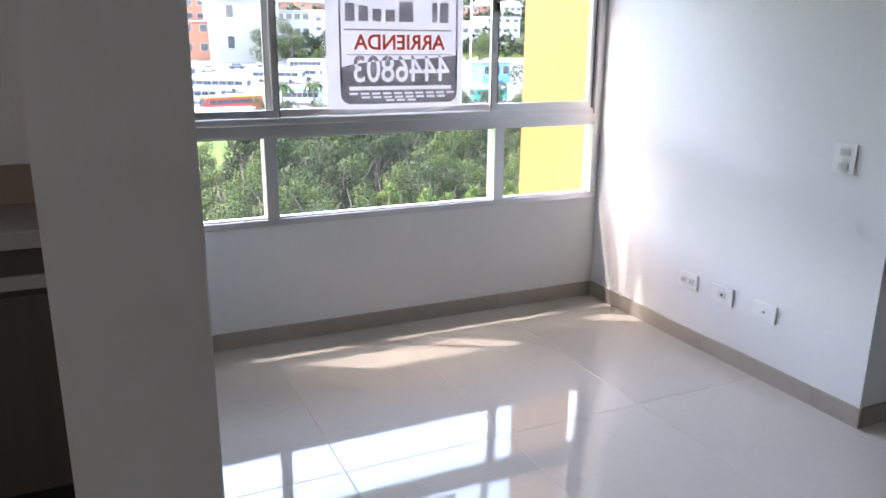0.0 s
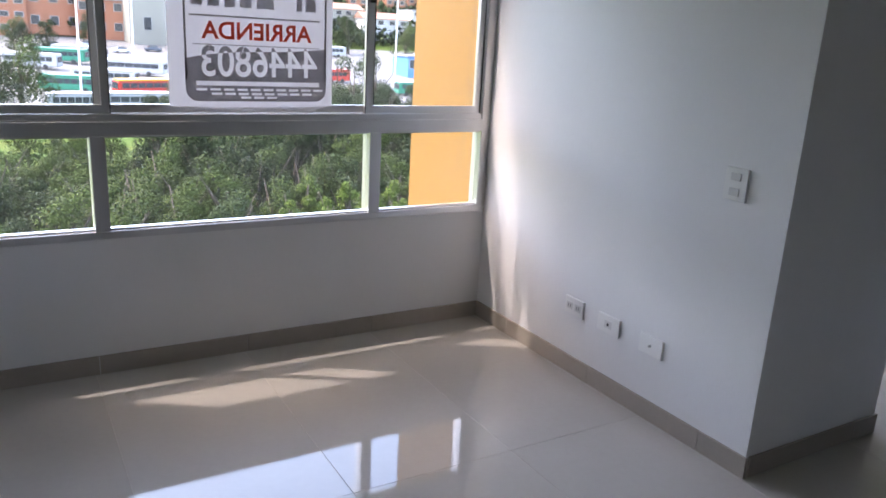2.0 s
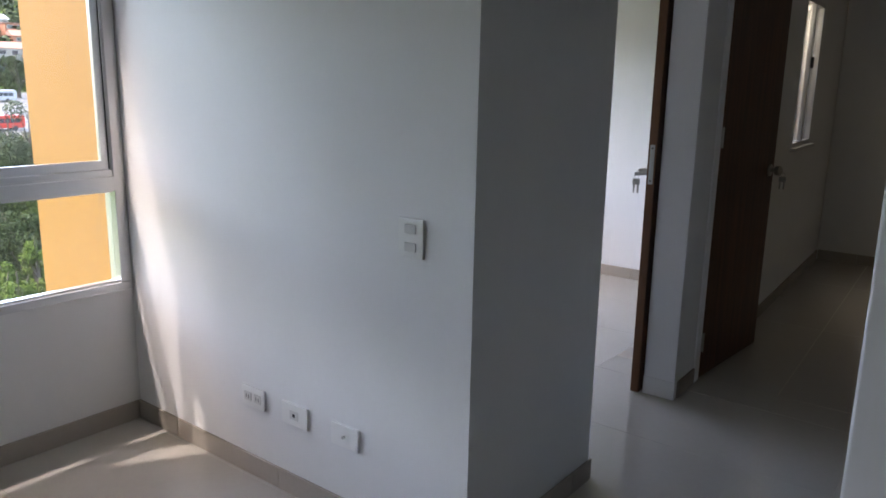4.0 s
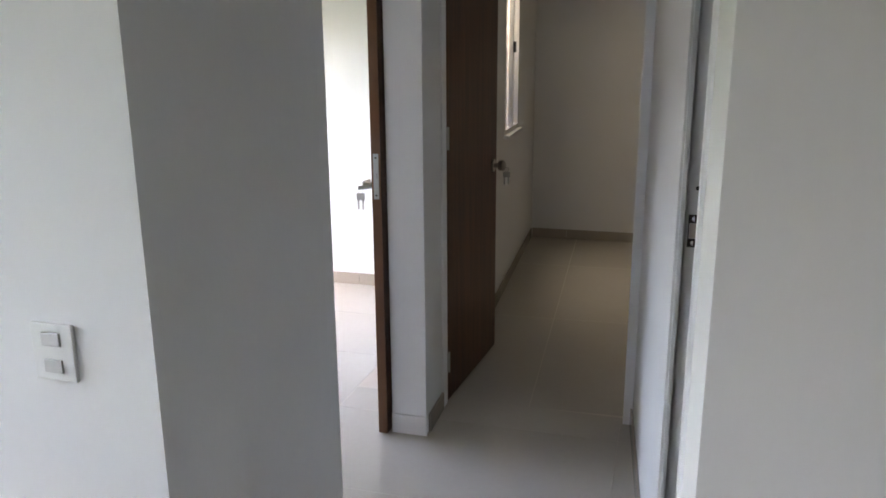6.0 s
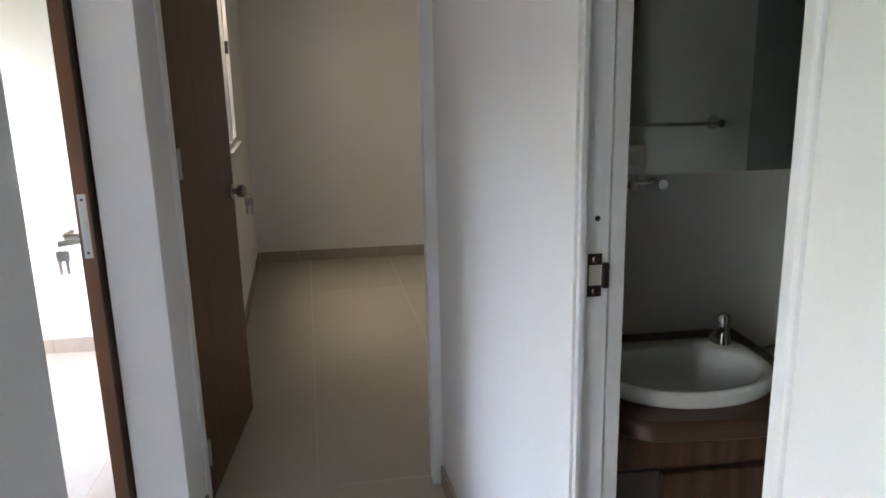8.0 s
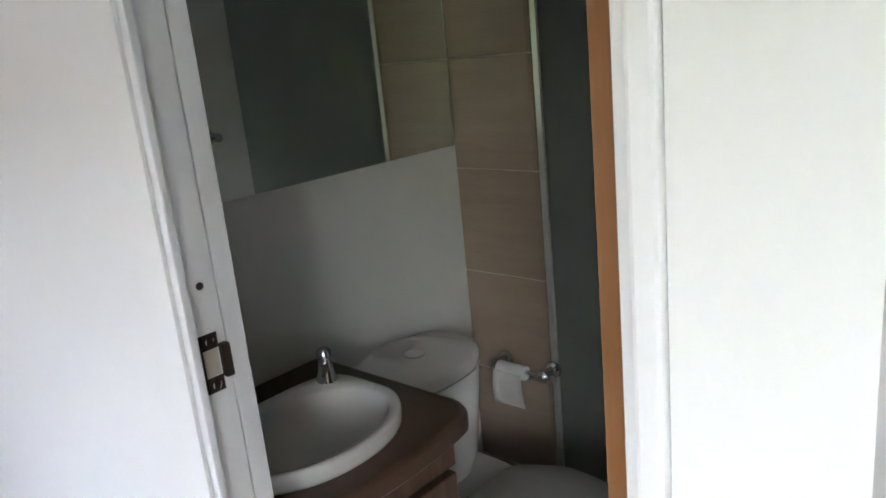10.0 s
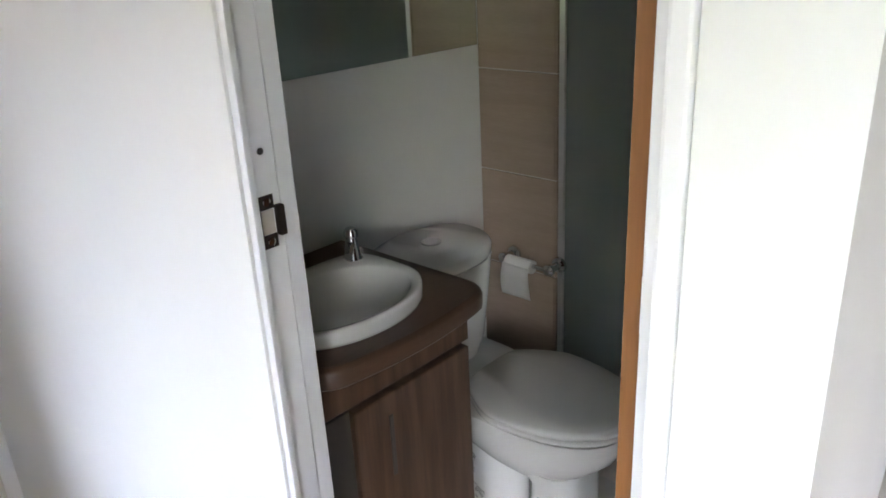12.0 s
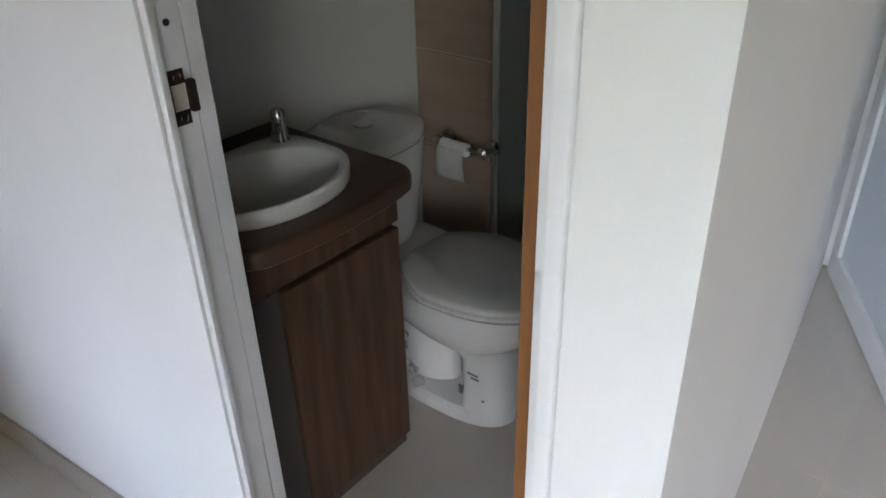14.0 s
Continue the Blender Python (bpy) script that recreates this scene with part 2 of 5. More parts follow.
def part(name, bm, material, parent=None, label="", bevel=0.0, smooth=False, segs=2):
    """Links a bmesh as one mesh object, under a thing or a part where one is given."""
    if bevel:
        bmesh.ops.bevel(bm, geom=list(bm.edges), offset=bevel, segments=segs, profile=0.6, affect="EDGES", clamp_overlap=True)
    me = bpy.data.meshes.new(name)
    bm.to_mesh(me)
    bm.free()
    me.materials.append(material)
    if smooth:
        for p in me.polygons:
            p.use_smooth = True
        if smooth != "all":
            me.set_sharp_from_angle(angle=radians(40))
    ob = new(name, me)
    if parent is not None:
        ob.parent = parent
        ob.matrix_parent_inverse = parent.matrix_world.inverted()
    if label:
        ob["label"] = label
    return ob


def thing(name, place, label, category, group="", kind=""):
    ob = new(name)
    ob.empty_display_size = 0.1
    ob.matrix_world = Matrix.Translation(place)
    return tagged(ob, label, category, group, kind)


def structure(name, bm, material, label, category="wall", bevel=0.0):
    return tagged(part(name, bm, material, None, label, bevel), label, category, "", "structure")


def lettering(words, size, material, parent, m, name="lettering", label="", bold=0.02, deep=0.0006):
    cu = bpy.data.curves.new(name, "FONT")
    cu.body, cu.size, cu.align_x, cu.align_y, cu.extrude = words, size, "CENTER", "CENTER", deep
    cu.offset = bold * size
    tmp = new("tmp_text", cu)
    me = bpy.data.meshes.new_from_object(tmp.evaluated_get(bpy.context.evaluated_depsgraph_get()))
    bpy.data.objects.remove(tmp)
    bpy.data.curves.remove(cu)
    me.name = name
    me.materials.clear()
    me.materials.append(material)
    me.transform(m)
    ob = new(name, me)
    ob.parent = parent
    ob.matrix_parent_inverse = parent.matrix_world.inverted()
    if label:
        ob["label"] = label
    return ob


CEIL_Z = 2.36
HEAD = 2.06

# ---- large structure ----
floor = structure("floor", boxes((-4.3, -7.75, -0.16, 5.55, -1.37, -0.0010), (-4.3, -1.37, -0.16, 3.75, 0.10, -0.0010), (0.10, 0.10, -0.16, 3.75, 1.07, -0.0010)), GROUT, "pale grouted slab under polished beige floor tiles", "floor")
ceiling = structure("ceiling", boxes((-4.3, -7.75, CEIL_Z, 5.55, -1.37, CEIL_Z + 0.15), (-4.3, -1.37, CEIL_Z, 3.75, 0.10, CEIL_Z + 0.15), (0.10, 0.10, CEIL_Z, 3.75, 1.07, CEIL_Z + 0.15)), CEIL, "flat white painted ceiling over all rooms", "ceiling")

# living room
structure("wall_window_side", boxes((-2.449, 0.0, 0.0, 0.0, 0.10, 0.572), (-2.449, 0.0, 2.02, 0.0, 0.10, CEIL_Z)), PAINT, "white painted wall under and over the wide window")
structure("wall_outlets", boxes((0.0, -1.722, 0.0, 0.10, 0.0, CEIL_Z)), PAINT, "white painted wall with low outlets and a switch")
structure("wall_facade_return", boxes((0.0, 0.0, 0.0, 0.10, 0.10, CEIL_Z)), PAINT, "white painted wall end beside the window frame")
structure("wall_partition", boxes((-2.568, -2.783, 0.0, -2.449, 0.10, CEIL_Z)), PAINT, "free end of white partition wall beside the kitchen")
structure("wall_pillar", boxes((0.10, -1.722, 0.0, 0.762, -1.60, CEIL_Z), (0.762, -1.722, HEAD, 1.676, -1.60, CEIL_Z)), PAINT, "short white wall between living room and bedroom door")
bm = bmesh.new()
prism(bm, [(1.676, -1.692), (1.93, -1.686), (1.93, -1.545), (1.676, -1.545)], 0, CEIL_Z)
structure("wall_post", bm, PAINT, "narrow white wall post between two bedroom doors")
# corridor wall of the bathroom, and the wall end beside its door
bm = bmesh.new()
prism(bm, [(1.985, -2.704), (1.985, -2.508), (0.778, -2.606), (0.778, -2.612), (0.800, -2.612), (0.800, -2.704)], 0, CEIL_Z)
structure("wall_corridor", bm, PAINT, "white corridor wall between bathroom door and back bedroom")
bm = bmesh.new()
prism(bm, [(0.135, -2.72), (0.135, -2.640), (0.157, -2.640), (0.157, -2.632), (0.037, -2.646), (0.275, -4.74), (0.36, -4.74), (0.150, -2.90), (0.135, -2.74)], 0, CEIL_Z)
structure("wall_bath_side", bm, PAINT, "white wall wrapping the bathroom corner")
structure("wall_bath_lintel", boxes((0.135, -2.72, HEAD, 0.800, -2.62, CEIL_Z)), PAINT, "white wall over the bathroom door")
# bathroom
structure("wall_bath_mirror", boxes((1.335, -4.75, 0.0, 1.435, -2.704, CEIL_Z)), BATHWALL, "grey painted bathroom wall behind the washbasin")
bm = bmesh.new()
prism(bm, [(0.366, -4.62), (0.158, -2.735), (0.152, -2.735), (0.360, -4.62)], 0, CEIL_Z)
structure("wall_bath_inner", bm, BATHWALL, "grey painted bathroom wall opposite the mirror")
structure("wall_bath_front", boxes((0.835, -2.716, 0.0, 1.335, -2.7045, CEIL_Z)), BATHWALL, "grey painted wall beside the bathroom door")
structure("wall_shower_back", boxes((0.36, -4.75, 0.0, 1.335, -4.62, CEIL_Z)), BATHGROUT, "tiled wall at the end of the shower")
# back bedroom (room at the corridor's end)
bm = bmesh.new()


def north_face(x, back=0.0):
    return (x, -1.488 + (x - 5.39) * 0.0565 + back)


for x0, x1, z0, z1 in ((2.075, 3.72, 0, CEIL_Z), (3.72, 4.38, 0, 1.04), (3.72, 4.38, 2.0, CEIL_Z), (4.38, 5.50, 0, CEIL_Z)):
    prism(bm, [north_face(x0), north_face(x1), north_face(x1, 0.11), north_face(x0, 0.11)], z0, z1)
structure("wall_back_bedroom_window", bm, PAINT, "white wall with a narrow window in the back bedroom")
structure("wall_back_bedroom_end", boxes((5.40, -4.75, 0.0, 5.52, -1.492, CEIL_Z)), PAINT, "cream lit end wall of the back bedroom")
structure("wall_back_bedroom_side", boxes((1.40, -4.87, 0.0, 5.52, -4.75, CEIL_Z)), PAINT, "white side wall of the back bedroom")
structure("wall_door_head", boxes((1.99, -2.50, HEAD, 2.07, -1.66, CEIL_Z)), PAINT, "white wall over the back bedroom door")
structure("wall_bath_back", boxes((1.99, -4.75, 0.0, 2.07, -2.512, CEIL_Z)), PAINT, "white wall between bathroom and back bedroom")
# front bedroom
structure("wall_bedroom_end", boxes((3.64, -1.36, 0.0, 3.74, 1.0, CEIL_Z)), PAINT, "bright white end wall of the front bedroom")
structure("wall_bedroom_facade", boxes((0.10, 0.90, 0.0, 1.4, 0.965, CEIL_Z), (1.4, 0.95, 0.0, 3.0, 1.07, 0.9), (1.4, 0.95, 2.0, 3.0, 1.07, CEIL_Z), (3.0, 0.95, 0.0, 3.75, 1.07, CEIL_Z)), PAINT, "white window wall of the front bedroom")
structure("wall_bedroom_inner", boxes((1.93, -1.565, 0.0, 2.42, -1.545, CEIL_Z), (2.42, -1.540, 0.0, 3.64, -1.48, CEIL_Z)), PAINT, "white wall between the two bedrooms")
facade = structure("facade_yellow", boxes((0.085, 0.10, -3.2, 0.10, 0.98, 5.5), (0.10, 0.965, -3.2, 1.4, 0.98, 5.5)), YELLOW, "yellow painted outer wall beside the window", "facade")
structure("wall_bedroom_side", boxes((0.10, 0.10, 0.0, 0.16, 0.90, CEIL_Z)), PAINT, "white bedroom wall behind the yellow facade")
# kitchen and entrance
structure("wall_kitchen_back", boxes((-4.2, -0.72, 0.0, -2.568, -0.60, CEIL_Z)), PAINT, "shaded white kitchen wall behind the counter")
# unseen closing wall; its shallow niche belongs to the added fill lamp
structure("wall_kitchen_side", boxes((-4.3, -7.72, 0.0, -4.2, -3.6, CEIL_Z), (-4.3, -2.5, 0.0, -4.2, -0.60, CEIL_Z), (-4.3, -3.6, 0.0, -4.2, -2.5, 0.95), (-4.3, -3.6, 2.05, -4.2, -2.5, CEIL_Z), (-4.3, -3.6, 0.95, -4.27, -2.5, 2.05)), REAR, "plain kitchen side wall, coloured dark brown to cut bounced light")
structure("wall_entrance", boxes((-4.2, -7.72, 0.0, 0.36, -7.6, CEIL_Z)), PAINT, "plain white wall behind the entrance")
structure("wall_laundry", boxes((0.26, -7.6, 0.0, 0.36, -4.82, CEIL_Z)), PAINT, "plain white wall beyond the patio door")
streaks = random.Random(5)
for sy, sz, run, wide in ((0.335, 1.62, 0.24, 0.014), (0.350, 1.40, 0.26, 0.010), (0.330, 1.22, 0.16, 0.016), (0.365, 0.95, 0.18, 0.012), (0.40, 0.82, 0.14, 0.009), (0.55, 1.55, 0.12, 0.007)):
    # rain streak that narrows as it runs down
    bm = bmesh.new()
    left, right = [], []
    for q in range(9):
        u = q / 8
        half = wide * math.sin(math.pi * (0.12 + 0.86 * u)) * streaks.uniform(0.4, 1.0) / 2
        mid = sy + streaks.uniform(-0.003, 0.003)
        left.append(bm.verts.new((0.0846, mid - half, sz - run * u)))
        right.append(bm.verts.new((0.0846, mid + half, sz - run * u)))
    for q in range(8):
        bm.faces.new((left[q], right[q], right[q + 1], left[q + 1]))
    part("rain_streak", bm, STAIN, facade)
structure("facade_yellow_court", boxes((6.4, -4.0, -3.2, 6.5, 4.0, 5.5)), YELLOW, "yellow outer wall across the light court", "facade")
structure("facade_yellow_side", boxes((3.74, -1.36, -3.2, 3.755, 1.07, 5.5)), YELLOW, "yellow outer wall beside the back bedroom window", "facade")
structure("facade_yellow_storey", boxes((-2.538, 0.06, -3.2, 0.085, 0.10, -0.16), (-2.538, 0.06, 2.51, 0.085, 0.10, 5.5)), YELLOW, "yellow outer wall above and below the window", "facade")


def baseboard(name, a, b, side, label, start=0.0):
    """Skirting tiles along a wall's foot, from a to b; side: the way into the room."""
    a, b, side = Vector(a), Vector(b), Vector(side).normalized()
    d = b - a
    length = d.length
    d.normalize()
    root = thing(name, (a.x, a.y, 0), label, "baseboard", "", "structure")
    s = start if start < 0.01 else start - 0.615
    while s < length - 0.002:
        s0, s1 = max(s, 0) + 0.0012, min(s + 0.615, length) - 0.0012
        if s1 - s0 > 0.01:
            bm = bmesh.new()
            p, q = a + d * s0, a + d * s1
            n = side * 0.010
            pts = [(p.x, p.y), (q.x, q.y), (q.x + n.x, q.y + n.y), (p.x + n.x, p.y + n.y)]
            if d.cross(side) < 0:
                pts.reverse()
            prism(bm, pts, 0.0, 0.08)
            part("skirting_tile", bm, SKIRT, root, bevel=0.0015, segs=1)
        s += 0.615
    return root


baseboard("baseboard_window", (-2.449, 0.0), (-0.010, 0.0), (0, -1), "beige tile skirting under the window", 0.601)
baseboard("baseboard_outlets", (0.0, 0.0), (0.0, -1.732), (-1, 0), "beige tile skirting under the outlets", 0.29)
baseboard("baseboard_pillar", (0.0, -1.722), (0.762, -1.722), (0, -1), "beige tile skirting round the short wall", 0.625)
baseboard("baseboard_jamb", (0.762, -1.732), (0.762, -1.60), (1, 0), "beige tile skirting in the bedroom doorway")
baseboard("baseboard_post", (1.70, -1.6915), (1.925, -1.686), (0.03, -1), "beige tile skirting on the wall post")
baseboard("baseboard_corridor", (0.780, -2.606), (1.98, -2.508), (-0.081, 1), "beige tile skirting along the corridor", 0.44)
baseboard("baseboard_back_bedroom", (2.08, -1.675), (5.385, -1.4885), (0.0565, -1), "beige tile skirting under the bedroom window", 0.3)
baseboard("baseboard_back_bedroom_end", (5.40, -1.50), (5.40, -4.7), (-1, 0), "beige tile skirting on the end wall", 0.3)
baseboard("baseboard_bedroom", (3.64, 0.94), (3.64, -1.47), (-1, 0), "beige tile skirting of the front bedroom", 0.3)
baseboard("baseboard_partition", (-2.449, -2.78), (-2.449, -0.012), (1, 0), "beige tile skirting on the partition", 0.3)


# ---- living room window ----
def window_living():
    w = thing("window_1", (-1.2, 0.0, 0.572), "wide aluminium window with sliding upper panes and fixed lower panes", "window", "", "structure")
    y0, y1 = -0.006, 0.075
    part("window_frame", boxes((-2.449, y0, 0.572, 0.0, y1, 0.604)), ALU, w, "bottom rail", bevel=0.003)
    part("window_frame", boxes((-2.449, y0, 1.985, 0.0, y1, 2.02)), ALU, w, "top rail", bevel=0.003)
    part("window_frame", boxes((-0.048, y0, 0.604, 0.0, y1, 1.985)), ALU, w, "side rail", bevel=0.003)
    part("window_frame", boxes((-2.449, y0, 0.604, -2.401, y1, 1.985)), ALU, w, "side rail", bevel=0.003)
    # middle rail with its stepped sliding tracks
    part("middle_rail", boxes((-2.401, y0 - 0.004, 0.980, -0.048, y1, 1.036)), ALU, w, "plain middle rail", bevel=0.003)
    for k in range(3):
        part("slide_track", boxes((-2.401, 0.004 + 0.026 * k, 1.036, -0.048, 0.012 + 0.026 * k, 1.062)), ALU, w, bevel=0.001)
    part("slide_track", boxes((-2.401, 0.0, 1.036, -0.048, 0.07, 1.042)), ALU, w)
    for x in (-1.800, -0.625):
        part("mullion", boxes((x - 0.028, y0, 0.604, x + 0.028, y1, 0.980)), ALU, w, bevel=0.003)
    for a, b in ((-2.401, -1.828), (-1.772, -0.653), (-0.597, -0.048)):
        p = part("pane", boxes((a, 0.030, 0.604, b, 0.035, 0.980)), CLEAR, w)
        p.visible_shadow = False
        part("glazing_bead", boxes((a, 0.012, 0.604, b, 0.028, 0.612), (a, 0.012, 0.972, b, 0.028, 0.980)), ALU, w)
    # sliding sashes: outer one in the middle, two inner ones at the sides
    for a, b, y in ((-2.396, -1.745, 0.018), (-1.800, -0.620, 0.044), (-0.672, -0.052, 0.018)):
        s = part("sash", boxes((a, y, 1.064, b, y + 0.02, 1.098), (a, y, 1.955, b, y + 0.02, 1.98),
                               (a, y, 1.098, a + 0.030, y + 0.02, 1.955), (b - 0.030, y, 1.098, b, y + 0.02, 1.955)), ALU, w)
        p = part("pane", boxes((a + 0.03, y + 0.008, 1.098, b - 0.03, y + 0.012, 1.955)), CLEAR, s)
        p.visible_shadow = False
        for x in (a, b):
            part("gasket", boxes((x - 0.002, y - 0.003, 1.064, x + 0.002, y, 1.98)), BLACK, s)
    l = part("sash_lock", boxes((-0.662, 0.000, 1.545, -0.640, 0.017, 1.60)), BLACK, w, "black sliding-window latch", bevel=0.004)
    part("lever", boxes((-0.658, -0.014, 1.585, -0.644, 0.002, 1.612)), BLACK, l, bevel=0.003)
    return w


window_living()


def clear_bars():
    rows = [(-1.42, -0.90, 1.178, 1.196)]
    for z, a, c in ((1.158, -1.42, -0.90), (1.141, -1.36, -0.96), (1.126, -1.24, -1.08)):
        x = a
        while x < c:
            rows.append((x, x + 0.042, z, z + 0.009))
            x += 0.055
    return rows


def outline_loops(me):
    """Closed outlines, in x and z, of flat letters."""
    bm = bmesh.new()
    bm.from_mesh(me)
    bmesh.ops.remove_doubles(bm, verts=bm.verts, dist=1e-6)
    rim = {}
    for e in bm.edges:
        if len(e.link_faces) == 1:
            for v, w in (e.verts, reversed(e.verts)):
                rim.setdefault(v, []).append(w)
    loops, seen = [], set()
    for v in list(rim):
        if v in seen:
            continue
        loop, at_v = [], v
        while at_v is not None and at_v not in seen:
            seen.add(at_v)
            loop.append((at_v.co.x, at_v.co.z))
            at_v = next((w for w in rim[at_v] if w not in seen), None)
        if len(loop) > 2:
            loops.append(loop)
    bm.free()
    return loops


def banner():
    b = thing("rental_banner", (-1.163, 0.008, 1.10), "white vinyl rental banner printed grey and red, hung in the window", "banner")
    x0, x1, z0, z1 = -1.525, -0.839, 1.096, 1.90
    bm = bmesh.new()
    nx, nz = 16, 14
    grid = []
    for j in range(nz + 1):
        row = []
        for i in range(nx + 1):
            u, v = i / nx, j / nz
            row.append(bm.verts.new((x0 + u * (x1 - x0), 0.0105 + 0.0012 * math.sin(5 * u + 3 * v), z0 + v * (z1 - z0) - 0.006 * math.sin(math.pi * u) * (1 - v))))
        grid.append(row)
    for j in range(nz):
        for i in range(nx):
            bm.faces.new((grid[j][i], grid[j][i + 1], grid[j + 1][i + 1], grid[j + 1][i]))
    part("sheet", bm, BANNER, b, smooth="all")
    y = 0.0075
    back = Matrix.Translation((0, y, 0)) @ Matrix(((-1, 0, 0, 0), (0, 0, 1, 0), (0, 1, 0, 0), (0, 0, 0, 1)))

    def at(x, z):
        return Matrix.Translation((x, 0, z)) @ back

    # rounded border lines and the grey field with its curved top
    e0, e1 = -1.462, -0.868
    part("border_line", boxes((e0, y, 1.20, e0 + 0.008, y + 0.001, 1.88)), INK_GREY, b)
    part("border_line", boxes((e1 - 0.008, y, 1.20, e1, y + 0.001, 1.88)), INK_GREY, b)
    part("border_line", boxes((e0, y, 1.872, e1, y + 0.001, 1.88)), INK_GREY, b)
    pts = [(e0 + 0.05 - 0.05 * math.cos(k * math.pi / 12), 1.165 - 0.05 * math.sin(k * math.pi / 12)) for k in range(7)]
    pts += [(e1 - 0.05 + 0.05 * math.sin(k * math.pi / 12), 1.165 - 0.05 * math.cos(k * math.pi / 12)) for k in range(7)]
    for k in range(13):
        u = k / 12
        pts.append((e1 + (e0 - e1) * u, 1.338 - 0.055 * u ** 1.5 - 0.020 * math.sin(u * math.pi) * (1 - u) + 0.016 * math.sin(u * math.pi) * u))
    # the number and the small print are left clear in the grey field
    digits = lettering("4446803", 0.142, INK_GREY, b, at(-1.158, 1.268) @ Matrix.Diagonal((1, 1.18, 1, 1)), "cutter", "", 0.012, 0.0)
    outlines = [pts] + outline_loops(digits.data)
    bpy.data.objects.remove(digits)
    outlines += [[(r[0], r[2]), (r[1], r[2]), (r[1], r[3]), (r[0], r[3])] for r in clear_bars()]
    flat, ties = [], []
    for loop in outlines:
        n0 = len(flat)
        flat += [Vector(q) for q in loop]
        ties += [(n0 + q, n0 + (q + 1) % len(loop)) for q in range(len(loop))]
    cv, _, cf, _, _, _ = geometry.delaunay_2d_cdt(flat, ties, [], 0, 1e-6)
    bm = bmesh.new()
    bv = [bm.verts.new((q.x, y, q.y)) for q in cv]
    for f in cf:
        px, pz = sum(cv[q].x for q in f) / len(f), sum(cv[q].y for q in f) / len(f)
        inside = False
        for loop in outlines:
            for (ax, az), (cx, cz) in zip(loop, loop[1:] + loop[:1]):
                if (az > pz) != (cz > pz) and px < ax + (pz - az) / (cz - az) * (cx - ax):
                    inside = not inside
        if inside:
            bm.faces.new([bv[q] for q in f])
    bmesh.ops.delete(bm, geom=[v for v in bm.verts if not v.link_faces], context="VERTS")
    part("grey_field", bm, INK_GREY, b, "grey printed field with the telephone number left white")
    y -= 0.0012
    back = Matrix.Translation((0, y, 0)) @ Matrix(((-1, 0, 0, 0), (0, 0, 1, 0), (0, 1, 0, 0), (0, 0, 0, 1)))
    lettering("ARRIENDA", 0.094, INK_RED, b, at(-1.165, 1.392), "rent_word", "red capital letters")
    part("rule", boxes((-1.44, y, 1.447, -0.90, y + 0.001, 1.453)), INK_GREY, b)
    part("rule", boxes((-1.43, y, 1.338, -0.90, y + 0.001, 1.341)), INK_GREY, b)
    # agency name and addresses as plain bars
    for x, wd, h in ((-1.41, 0.055, 0.07), (-1.345, 0.055, 0.062), (-1.28, 0.05, 0.05), (-1.215, 0.055, 0.05), (-1.135, 0.085, 0.082), (-0.99, 0.03, 0.082), (-0.94, 0.055, 0.082)):
        part("name_bar", boxes((x - wd * 0.42, y, 1.487, x + wd * 0.42, y + 0.001, 1.487 + h * 1.1)), INK_DARK, b)
    part("logo_block", boxes((-1.30, y, 1.70, -0.98, y + 0.001, 1.84)), INK_RED, b, "plain red logo block")
    return b


banner()

# ---- outlets and switch ----
def wall_plate(name, y, z, w, h, kind, label):
    p = thing(name, (0, y, z), label, "switch" if kind == "switch" else "outlet", "" if kind == "switch" else "low wall outlets")
    part("plate", boxes((-0.009, y - w / 2, z - h / 2, 0.0, y + w / 2, z + h / 2)), PLATE, p, bevel=0.003)
    if kind == "duplex":
        for dy in (-0.027, 0.027):
            s = part("socket", boxes((-0.012, y + dy - 0.019, z - 0.016, -0.009, y + dy + 0.019, z + 0.016)), PLATE_GREY, p, bevel=0.002)
            part("slot", boxes((-0.0126, y + dy - 0.008, z - 0.007, -0.012, y + dy - 0.005, z + 0.007)), BLACK, s)
            part("slot", boxes((-0.0126, y + dy + 0.005, z - 0.007, -0.012, y + dy + 0.008, z + 0.007)), BLACK, s)
    elif kind == "jack":
        s = part("insert", boxes((-0.011, y - 0.021, z - 0.016, -0.009, y + 0.021, z + 0.016)), PLATE_GREY, p, bevel=0.002)
        part("jack_hole", boxes((-0.0118, y - 0.006, z - 0.006, -0.011, y + 0.006, z + 0.006)), BLACK, s)
    elif kind == "coax":
        part("coax_nipple", tube([(-0.008, y, z), (-0.018, y, z)], 0.005), STEEL, p)
    else:
        for dz in (-0.026, 0.026):
            part("rocker", boxes((-0.013, y - 0.020, z + dz - 0.013, -0.009, y + 0.020, z + dz + 0.013)), PLATE_GREY, p, bevel=0.002)
    return p


wall_plate("wall_outlet", -0.777, 0.309, 0.122, 0.076, "duplex", "white plastic double outlet low on the wall")
wall_plate("telephone_outlet", -0.997, 0.305, 0.128, 0.078, "jack", "white plastic telephone outlet low on the wall")
wall_plate("antenna_outlet", -1.238, 0.304, 0.122, 0.077, "coax", "white plastic antenna outlet low on the wall")
wall_plate("light_switch", -1.509, 0.995, 0.092, 0.112, "switch", "white plastic double light switch on the wall")


